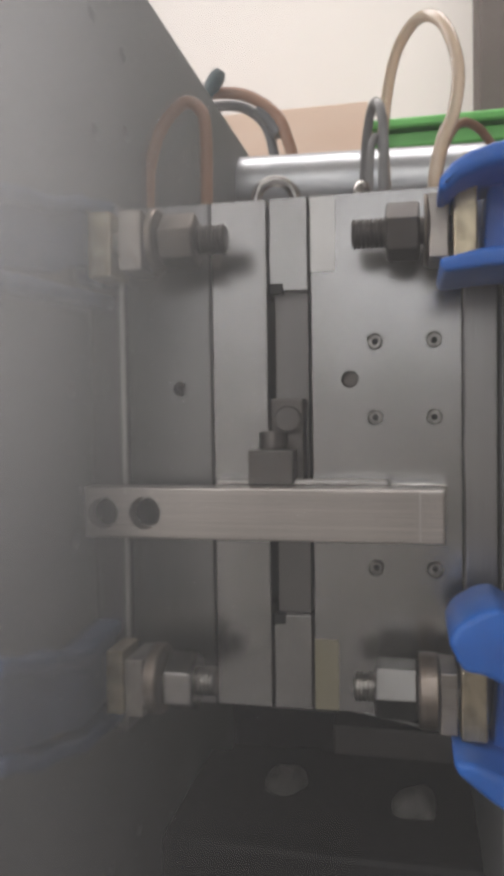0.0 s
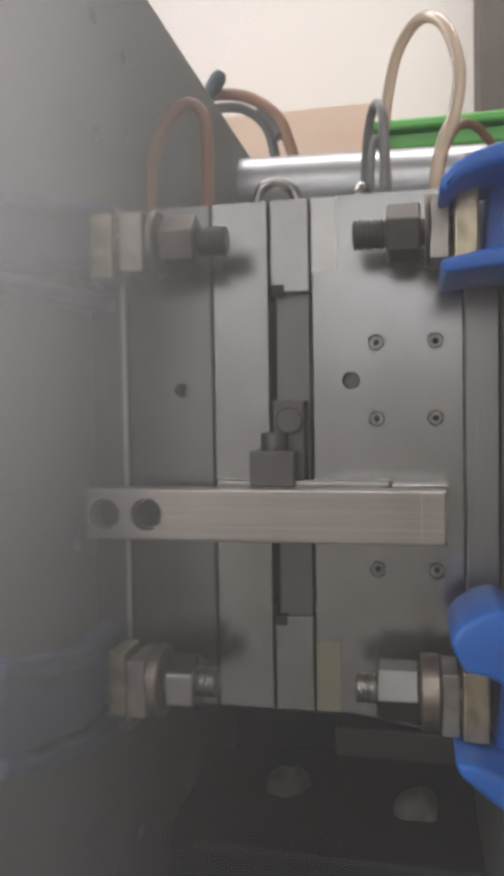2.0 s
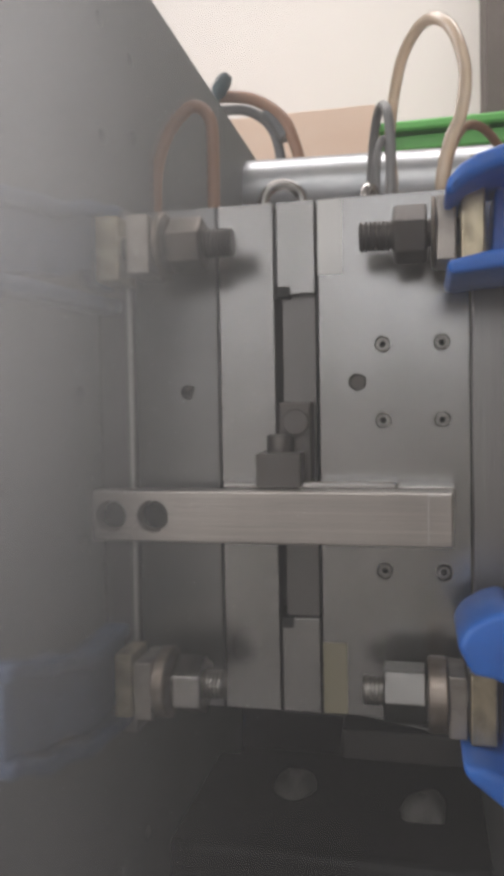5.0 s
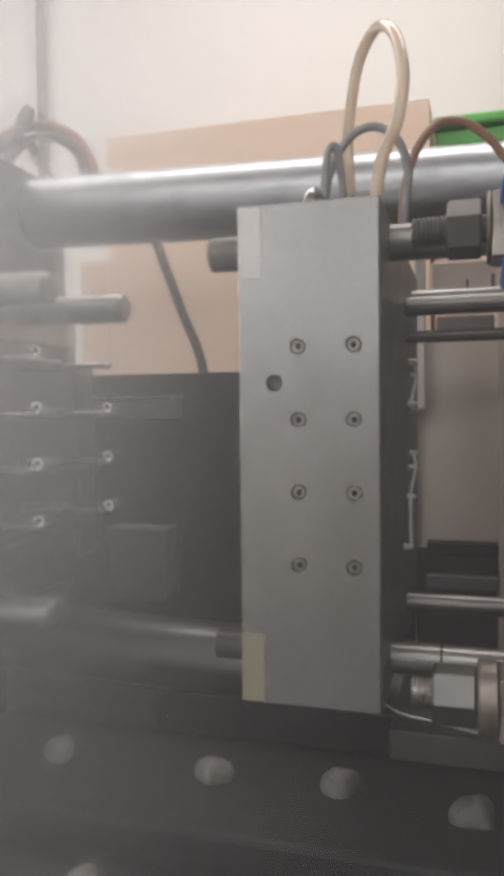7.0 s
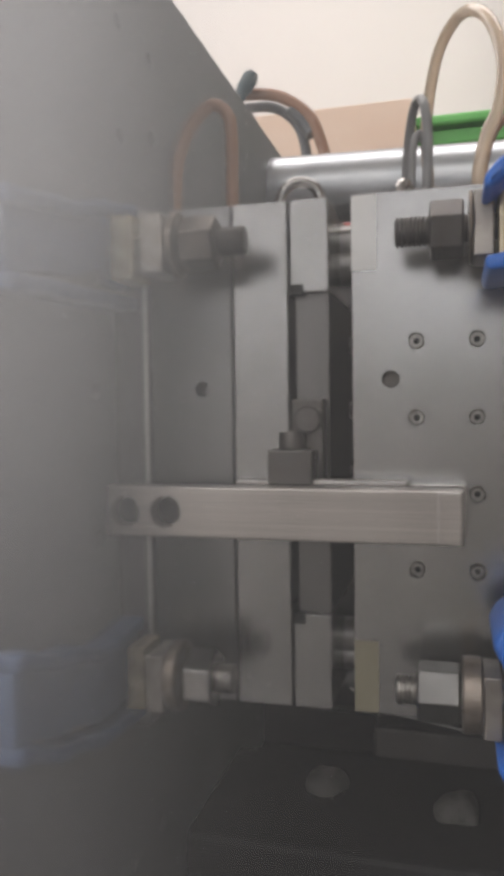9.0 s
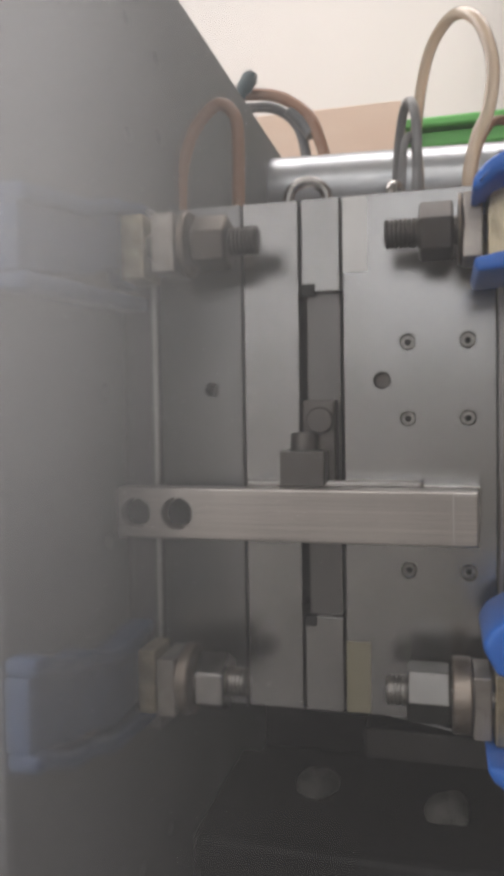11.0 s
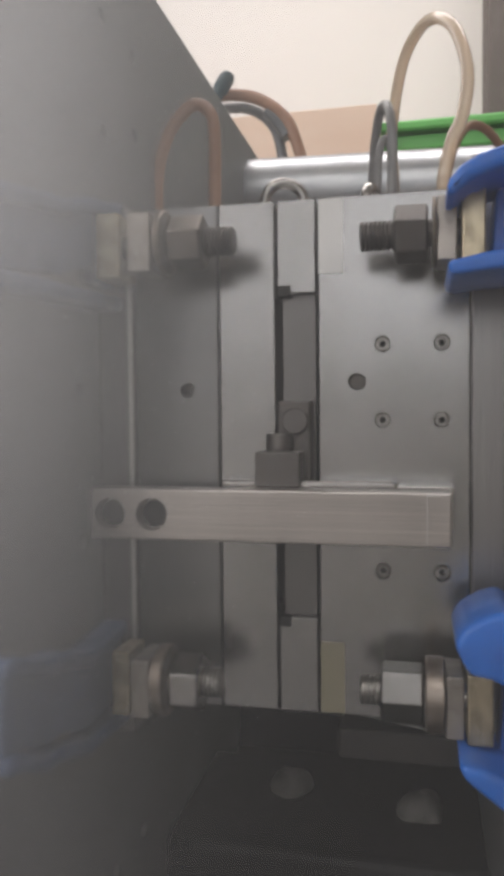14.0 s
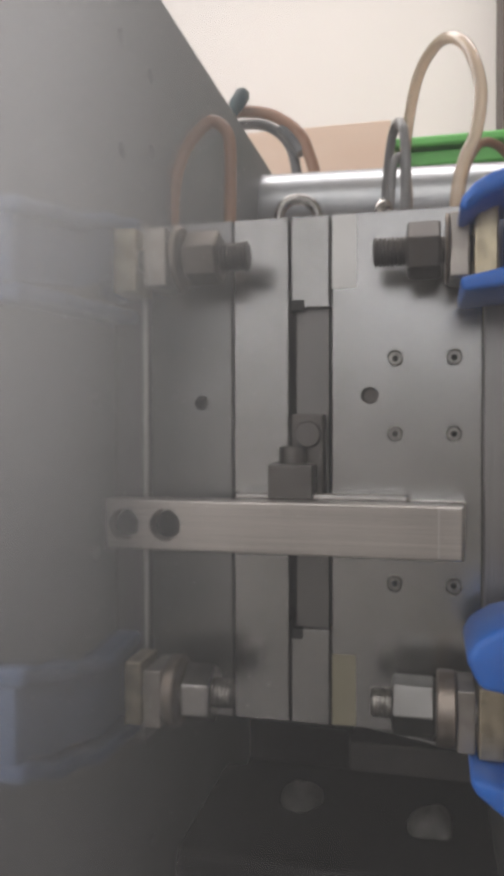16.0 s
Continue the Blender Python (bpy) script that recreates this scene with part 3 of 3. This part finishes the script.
def platen_body(k, s, y, z, x):
    """A forged clamp body on the face of the moving platen, bent towards the operator's side."""
    if z > 1.2:
        top = [(0.336, 1.316), (0.40, 1.324), (0.46, 1.338), (0.50, 1.345)]
        low = [(0.336, 1.272), (0.40, 1.275), (0.46, 1.278), (0.50, 1.280)]
    else:
        top = [(0.336, 1.076), (0.39, 1.062), (0.44, 1.050), (0.50, 1.054)]
        low = [(0.336, 1.026), (0.39, 1.008), (0.44, 0.995), (0.50, 0.991)]
    part("upper_flange", bent_arm(-0.2192, -0.2005, top, 0.010), HAZED_BLUE, k, smooth=True)
    part("lower_flange", bent_arm(-0.2192, -0.2005, low, 0.010), HAZED_BLUE, k, smooth=True)
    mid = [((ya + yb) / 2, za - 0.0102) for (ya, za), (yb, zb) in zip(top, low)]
    part("web", bent_arm(-0.2192, -0.205, mid, min(za - zb for (ya, za), (yb, zb) in zip(top, low)) - 0.0104, 0.001), HAZED_BLUE, k, smooth=True)
    part("nose", box(-0.2192, -0.2085, 0.4645, 0.499, z - 0.022, z + 0.022, 0.003), HAZED_BLUE, k, smooth=True)


Y_CLAMP = 0.46
LEFT_CLAMPS = []


def clamps():
    clamp(1, Y_CLAMP, 1.3037, -0.0347, (-0.0147, 0.0050), (0.0075, 0.0098), (0.0100, 0.0208), (0.0233, 0.0363), OXIDE, OXIDE, 0.0172, 0.021, upper_body, "blue painted forged mould clamp with black stud and nut", 0.26)
    clamp(1, Y_CLAMP, 1.0288, -0.0357, (-0.0232, 0.0024), (0.0030, 0.0142), (0.0147, 0.0248), (0.0265, 0.0411), DIMMED_NUT, SCREW, 0.0182, 0.0225, lower_body, "blue painted forged mould clamp with plain steel nut", 0.56)
    LEFT_CLAMPS.append(clamp(-1, Y_CLAMP, 1.3062, -0.1127, (-0.1308, -0.1532), (-0.1556, -0.1600), (-0.1622, -0.1770), (-0.1850, -0.2003), GUNMETAL, OXIDE, 0.0172, 0.021, platen_body, "blue forged clamp on the moving mould half, haze in its colour", 0.26))
    LEFT_CLAMPS.append(clamp(-1, Y_CLAMP, 1.0262, -0.1237, (-0.1352, -0.1550), (-0.1580, -0.1660), (-0.1668, -0.1785), (-0.1830, -0.1942), NUT, SCREW, 0.0192, 0.0225, platen_body, "blue forged clamp on the moving mould half, haze in its colour, bright nut", 0.0))


clamps()

# ---- the floating plate ----


def socket_screw(parent, x, z, y):
    """A socket head cap screw sunk in its counterbore."""
    r = 0.0047
    bm = lathe((x, y + 0.006, z), (0, -1, 0), [(0, r), (0.0044, r), (0.0054, r - 0.0009), (0.0054, 0.0024), (0.0022, 0.0024), (0.0022, 0)], 18)
    k = part("screw", bm, SCREW, parent, smooth=True)
    # black plug on the socket's floor paints the shade of the hollow
    part("socket", lathe((x, y + 0.0037, z), (0, -1, 0), [(0, 0.0023), (0.0014, 0.0023)], 6), BLACK, k, "black hexagon plug for the shade in the socket")


def eyebolt(x, y, z, label, across=0.0155, along=0.004):
    e = single("eyebolt", eye_mesh(x, y, z, across, along), NUT, (x, y, z), label, "eyebolt", "eyebolts", smooth=True)
    return e


def eye_mesh(x, y, z, across, along):
    ring = [(x + across * math.sin(k * math.tau / 16), y + along * math.sin(k * math.tau / 16), z + 0.029 - 0.0155 * math.cos(k * math.tau / 16)) for k in range(17)]
    bm = tube(ring, 0.0045, 12, 3)
    return lathe((x, y, z), (0, 0, 1), [(0, 0.0105), (0.006, 0.0105), (0.009, 0.007), (0.0125, 0.0055)], 20, bm)


FLOATING = []
SWINGING = []
AMBER_LINE = [(-0.0232, 0.73, 1.34), (-0.0232, 0.73, 1.4099), (-0.0249, 0.73, 1.462), (-0.0152, 0.72, 1.5168), (-0.0002, 0.7, 1.5375), (0.0152, 0.67, 1.5315), (0.0290, 0.645, 1.5075), (0.0368, 0.62, 1.4645), (0.0328, 0.61, 1.4268), (0.0241, 0.605, 1.4046), (0.018, 0.6, 1.3731), (0.02, 0.598, 1.341)]


def floating_plate():
    x0, x1, y0, z0, z1 = -0.0655, 0.0315, 0.5, 0.9957, 1.340
    p = thing("floating_mould_plate", (-0.017, 0.67, z0), "brushed steel mould plate with rows of socket screws", "mould plate")
    FLOATING.append(p)
    screws = [(x, z) for z in (1.243, 1.1932, 1.1437, 1.0937) for x in (-0.0237, 0.0141)]
    holes = [(x, z, 0.0057, 0.006) for x, z in screws] + [(-0.0402, 1.2186, 0.0058, 0.03)]
    part("plate", drilled((x0, y0, z0), (x1, 0.84, z1), "-y", holes), STEEL, p)
    for x, z in screws:
        socket_screw(p, x, z, y0)
    # dark sheet laid over this face, with its shade in the colour
    part("shaded_face", box(x1 + 0.0001, x1 + 0.0008, y0 + 0.0015, 0.838, z0 + 0.0015, z1 - 0.0015), SHADED_SIDE, p, "thin dark sheet for the shaded parting face of the plate")
    part("hole_plug", rod((-0.0402, y0 + 0.004, 1.2186), (-0.0402, y0 + 0.02, 1.2186), 0.0055), OXIDE, p)
    part("tape", box(x0 + 0.0003, x0 + 0.0165, y0 - 0.0004, y0 - 0.0001, 1.290, z1 - 0.001), TAPE_CLEAR, p, "strip of clear tape")
    part("tape", box(x0 + 0.0003, x0 + 0.0163, y0 - 0.0004, y0 - 0.0001, z0 + 0.001, 1.0445), TAPE, p, "strip of tan paper tape")
    # moulded runner sprigs left on the far face
    for ys, zs in (((0.72, 0.735, 0.71, 0.745), (1.244, 1.232, 1.205, 1.198)), ((0.73, 0.72, 0.70, 0.665), (1.158, 1.145, 1.12, 1.08))):
        pts = [(x1 + 0.004 + 0.003 * (i % 2), yy, zz) for i, (yy, zz) in enumerate(zip(ys, zs))]
        r = tube(pts, 0.0016, 8, 5)
        for q in pts:
            lathe((x1 + 0.0002, q[1], q[2]), (1, 0, 0), [(0, 0.003), (0.006, 0.0026), (0.009, 0.0012), (0.0095, 0)], 10, r)
        part("runner", r, SHOT, p, "clear moulded plastic runner", True)
    e = eyebolt(-0.0385, 0.64, z1, "bright steel eyebolt on top of the floating mould plate", 0.004, 0.0155)
    FLOATING.append(e)
    h = single("amber_hose", tube(AMBER_LINE, 0.0052, 16), AMBER, (-0.0229, 0.73, z1), "amber translucent plastic hose looped above the mould", "hose", "hoses", smooth=True)
    FLOATING.append(h)
    run = [(0, 1.3402), (0.001, 1.40), (0.009, 1.430), (0.026, 1.452), (0.047, 1.457), (0.066, 1.444), (0.076, 1.415), (0.073, 1.38), (0.070, 1.3402)]
    g = single("grey_hose", tube([(-0.042 + u, 0.70, z) for u, z in run], 0.0040, 14), PALE_HOSE, (-0.042, 0.70, z1), "grey rubber hose arched above the mould plate", "hose", "hoses", smooth=True)
    SWINGING.append((g, -74))
    run = [(-0.036, 0.66, z1), (-0.0345, 0.66, 1.40), (-0.0325, 0.665, 1.425), (-0.0285, 0.67, 1.434), (-0.0245, 0.672, 1.425), (-0.0205, 0.675, 1.39), (-0.018, 0.68, z1)]
    g = single("grey_hose", tube(run, 0.0034, 14), PALE_HOSE, (-0.03, 0.67, z1), "thin grey rubber hose bent above the mould plate", "hose", "hoses", smooth=True)
    FLOATING.append(g)
    b = single("brown_hose", tube([(0.024, 0.74, z1), (0.026, 0.745, 1.40), (0.036, 0.75, 1.445), (0.056, 0.76, 1.474), (0.080, 0.77, 1.478), (0.105, 0.78, 1.463), (0.135, 0.79, 1.43), (0.19, 0.80, 1.40)], 0.0044, 14), BROWN_HOSE, (0.024, 0.74, z1), "red-brown rubber hose rising from the mould plate", "hose", "hoses", smooth=True)
    SWINGING.append((b, 24))


floating_plate()

# ---- the moving half: platen, plates, cores, latch bar, hoses ----
MOVING = []


def moving_half():
    p = thing("moving_platen", (-0.30, 0.67, 0.783), "dark grey painted moving platen with tapped holes", "platen")
    MOVING.append(p)
    holes = [(yy, zz, 0.006, 0.006) for yy, zz in ((0.567, 1.478), (0.509, 1.481), (0.569, 1.418), (0.463, 1.214), (0.509, 1.399), (0.463, 1.114), (0.567, 0.86), (0.509, 0.86))]
    bm = drilled((-0.38, 0.335, 0.783), (-0.2195, 1.08, 1.553), "+x", holes, cham=0.0015)
    edge = [e for e in bm.edges if abs(e.verts[0].co.z - e.verts[1].co.z) > 0.6 and all(v.co.y < 0.34 and v.co.x > -0.24 for v in e.verts)]
    bmesh.ops.bevel(bm, geom=edge, offset=0.012, segments=6, profile=0.5, affect="EDGES")
    part("slab", bm, PLATEN, p, smooth=True)
    part("knob", lathe((-0.3085, 1.062, 1.615), (0.55, 0, 0.835), [(0, 0.009), (0.05, 0.009), (0.055, 0.0115), (0.073, 0.0115), (0.081, 0.007), (0.0815, 0)], 18), TEAL, p, "dark teal plastic hose fitting", True)
    part("pipe_stub", rod((-0.31, 1.063, 1.45), (-0.306, 1.063, 1.63), 0.009), OXIDE, p, "", True)

    z0, z1, y0 = 0.9957, 1.340, 0.5
    m = thing("moving_mould_half", (-0.13, 0.67, z0), "stack of ground steel mould plates with protruding core pins", "mould")
    MOVING.append(m)
    part("clamp_plate", box(-0.2185, -0.1965, 0.492, 0.842, 0.975, 1.341, 0.0008), STEEL_DARK, m)
    # added rod, its bright colour gives the corner its highlight line
    part("glint_strip", rod((-0.1952, 0.4925, 1.0), (-0.1952, 0.4925, 1.335), 0.0017, 16, 0.0004), EDGE_GLINT, m, "thin bright rod added for the corner's highlight")
    part("rear_plate", drilled((-0.1938, y0, z0), (-0.1345, 0.84, z1), "-y", [(-0.1565, 1.2145, 0.0052, 0.02)]), STEEL_REAR, m)
    part("core_plate", box(-0.1332, -0.0950, y0, 0.84, z0, z1, 0.0006), STEEL, m)
    # stripper plate: full face at both ends, set back in the middle
    part("stripper_end", box(-0.0930, -0.0672, y0, 0.84, 1.2785, z1, 0.0006), STEEL, m)
    part("stripper_end", box(-0.0930, -0.0672, y0, 0.84, z0, 1.0598, 0.0006), STEEL, m)
    # toned darker than the plate ends above and below
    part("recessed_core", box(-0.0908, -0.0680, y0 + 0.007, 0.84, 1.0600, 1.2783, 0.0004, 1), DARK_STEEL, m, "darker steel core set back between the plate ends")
    # added block, sized to fit the half's far edge in the camera's view
    part("rear_filler", box(-0.130, -0.0674, 0.8405, 0.884, 1.02, 1.262, 0.002), STEEL_DARK, m)
    part("stop_lug", box(-0.0928, -0.0840, y0 - 0.0012, y0 + 0.0068, 1.2765, 1.2835, 0.0004), BLACK, m)
    part("stop_lug", box(-0.0928, -0.0850, y0 - 0.0012, y0 + 0.0068, 1.0535, 1.0605, 0.0004), BLACK, m)
    for y, far in ((0.60, 0.004), (0.72, 0.0125)):
        for z in (1.2493, 1.1985, 1.1475, 1.0955):
            part("core_sleeve", lathe((-0.0668, y, z), (1, 0, 0), [(0, 0.007), (0.05, 0.007), (0.052, 0.0055)], 16), OXIDE, m, "black core sleeve", True)
            pin = part("core_pin", lathe((-0.0147, y, z), (1, 0, 0), [(0, 0.0030), (0.033 + far, 0.0030), (0.0345 + far, 0.0044), (0.038 + far, 0.0050), (0.042 + far, 0.0034), (0.0435 + far, 0)], 16), NUT, m, smooth=True)
            hook = [(-0.0147 + 0.040 + far + 0.0045 * math.sin(a), y - 0.004, z + 0.006 - 0.0045 * math.cos(a)) for a in (0.0, 0.8, 1.6, 2.4, 3.2, 4.0, 4.7)]
            part("hook", tube(hook, 0.0013, 8, 4), SHOT, pin, "clear hook of moulded plastic on the pin", True)
    for y, z, r, e in ((0.565, 1.305, 0.0138, 0.133), (0.775, 1.3165, 0.0162, 0.100), (0.565, 1.028, 0.0138, 0.133)):
        part("guide_pin", lathe((-0.067, y, z), (1, 0, 0), [(0, r), (e - 0.028, r), (e - 0.0275, r * 0.93), (e - 0.0255, r * 0.93), (e - 0.025, r), (e - 0.003, r), (e, r - 0.003)], 32), ROD, m, smooth=True)

    # latch bar in front of the plates
    b = thing("latch_bar", (-0.09, 0.48, 1.135), "brushed steel latch bar with two round holes across the mould", "latch bar")
    MOVING.append(b)
    part("bar", drilled((-0.2094, 0.455, 1.1179), (0.0186, 0.472, 1.1509), "-y", [(-0.1966, 1.1342, 0.0103, 0.014), (-0.1681, 1.1345, 0.0105, 0.014)], 40, 0.0013), STEEL_BAR, b)
    # discs coloured black so that the holes are dark inside
    for x, r in ((-0.1966, 0.0088), (-0.1681, 0.0090)):
        part("bolt_head", lathe((x, 0.4689, 1.1343), (0, -1, 0), [(0, r), (0.006, r), (0.0066, r - 0.0006), (0.0066, 0)], 30), BLACK, b, "black disc for the dark inside of the bar's hole", True)
    # thin bright strips painted on for the bevel's highlight
    part("end_glint", box(0.0040, 0.0045, 0.4546, 0.4549, 1.1195, 1.1495), EDGE_GLINT, b, "bright strip for the bevel highlight near the bar's end")
    part("end_glint", box(0.0045, 0.0170, 0.4546, 0.4549, 1.1488, 1.1494), EDGE_GLINT, b)
    part("rear_bar", box(-0.128, -0.0138, 0.4765, 0.4975, 1.124, 1.1550, 0.0022, 3), NUT, b, "narrower bright steel bar behind")
    part("rear_tail", box(-0.0136, 0.0208, 0.4765, 0.4975, 1.124, 1.1524, 0.0008), NUT, b, "lower bright steel end of the bar behind")
    part("block", box(-0.1036, -0.0745, 0.4725, 0.4998, 1.1512, 1.1735, 0.0008), OXIDE, b, "black steel block")
    part("bolt_head", lathe((-0.0898, 0.486, 1.1736), (0, 0, 1), [(0, 0.0088), (0.010, 0.0088), (0.0115, 0.0078), (0.0115, 0.0045), (0.006, 0.0045), (0.006, 0)], 28), OXIDE, b, "black socket bolt head", True)
    part("bracket", box(-0.0915, -0.0700, 0.4905, 0.5088, 1.1515, 1.2065, 0.0012), OXIDE, b, "dark steel bracket")
    part("bracket_bolt", rod((-0.0795, 0.484, 1.193), (-0.0795, 0.4904, 1.193), 0.0088, 28), OXIDE, b, "", True)

    MOVING.append(eyebolt(-0.107, 0.61, z1, "bright steel eyebolt on top of the moving mould half"))
    f = thing("hose_fitting", (-0.075, 0.64, z1), "red plastic hose fitting on top of the mould plates", "fitting")
    MOVING.append(f)
    part("collar", rod((-0.0915, 0.64, z1 + 0.0083), (-0.0615, 0.64, z1 + 0.0083), 0.0082, 20), RED, f, smooth=True)
    part("nipple", rod((-0.0613, 0.64, z1 + 0.0083), (-0.046, 0.64, z1 + 0.0083), 0.0066, 20), NUT, f, "bright steel nipple", True)
    y = 0.62
    MOVING.append(single("brown_hose", tube([(-0.1685, y, z1), (-0.168, y, 1.376), (-0.168, y, 1.436), (-0.1735, y, 1.453), (-0.185, y, 1.459), (-0.198, y, 1.450), (-0.209, y, 1.4348), (-0.217, y, 1.41), (-0.2195, y, 1.38), (-0.2188, y, 1.345)], 0.0052, 14), BROWN_HOSE, (-0.1685, y, z1), "brown rubber hose arched over the moving mould half", "hose", "hoses", smooth=True))
    # bundle at the far end of the platen
    runs = (("brown_hose", BROWN_HOSE, 0.0085, [(-0.40, 1.09, 1.58), (-0.365, 1.09, 1.632), (-0.327, 1.09, 1.655), (-0.288, 1.09, 1.664), (-0.242, 1.09, 1.659), (-0.209, 1.09, 1.642), (-0.186, 1.09, 1.619), (-0.174, 1.09, 1.590), (-0.166, 1.09, 1.560), (-0.160, 1.09, 1.51), (-0.158, 1.09, 1.478)]),
            ("grey_hose", GREY_HOSE, 0.0075, [(-0.36, 1.11, 1.60), (-0.31, 1.11, 1.646), (-0.262, 1.11, 1.652), (-0.230, 1.11, 1.640), (-0.207, 1.11, 1.614), (-0.197, 1.11, 1.574), (-0.190, 1.11, 1.51), (-0.188, 1.11, 1.478)]),
            ("grey_hose", GREY_HOSE, 0.0085, [(-0.38, 1.09, 1.62), (-0.33, 1.09, 1.64), (-0.29, 1.09, 1.64), (-0.272, 1.09, 1.615), (-0.258, 1.09, 1.588), (-0.244, 1.09, 1.566), (-0.236, 1.09, 1.51), (-0.234, 1.09, 1.478)]))
    for name, mat, r, pts in runs:
        MOVING.append(single(name, tube(pts, r, 14), mat, pts[-1], "rubber hose arching from the far side of the moving platen", "hose", "hoses", smooth=True))
    t = single("hose_tie", tube([(-0.214, 1.098, 1.640), (-0.198, 1.098, 1.622), (-0.184, 1.098, 1.600)], 0.0135, 14), GREY_HOSE, (-0.198, 1.098, 1.62), "dark tape wrapped round the hose bundle", "tape", smooth=True)
    MOVING.append(t)


moving_half()

# ---- an added pane before the camera, which carries the painted haze ----


def haze_pane():
    w = thing("haze_pane", (0.0, 0.16, 0.7), "clear pane added before the camera to carry painted haze", "window")
    for y in (0.160, 0.166):
        pane = part("pane", box(-0.75, 0.55, y, y + 0.002, 0.72, 1.80), HAZE, w)
        pane.visible_shadow = False


haze_pane()

# ---- what moves ----
OPENING = [(0.0, 0.0), (5.0, 0.0), (5.1, -0.005), (5.2, -0.0158), (5.35, -0.042), (5.6, -0.102), (5.9, -0.185), (6.2, -0.272), (6.5, -0.348), (6.8, -0.395), (7.05, -0.407), (7.8, -0.407), (7.9, -0.397), (8.0, -0.372), (8.1, -0.340), (8.2, -0.302), (8.3, -0.262), (8.4, -0.217), (8.5, -0.193), (8.6, -0.1235), (8.7, -0.0905), (8.8, -0.0535), (8.9, -0.0285), (9.0, -0.0145), (9.1, -0.007), (9.2, -0.003), (9.5, 0.0), (16.0, 0.0)]
FLOAT = [(0.0, 0.0), (5.0, 0.0), (5.1, -0.005), (5.2, -0.0150), (5.35, -0.041), (5.5, -0.075), (5.65, -0.0895), (5.75, -0.0903), (8.5, -0.0903), (8.6, -0.0903), (8.7, -0.070), (8.8, -0.0345), (8.9, -0.0115), (9.0, -0.001), (9.1, 0.0), (16.0, 0.0)]


def motions():
    for obs, rows in ((MOVING + LEFT_CLAMPS, OPENING), (FLOATING, FLOAT)):
        for ob in obs:
            x, y, z = ob.location
            walk(ob, [(t, pose(x + d, y, z)) for t, d in rows])
    # rigid arched hoses turn with the plate to fit the camera's view
    for ob, turn in SWINGING:
        x, y, z = ob.location
        walk(ob, [(t, pose(x + d, y, z, 0, 0, turn + turn * d / 0.0903)) for t, d in FLOAT])


motions()
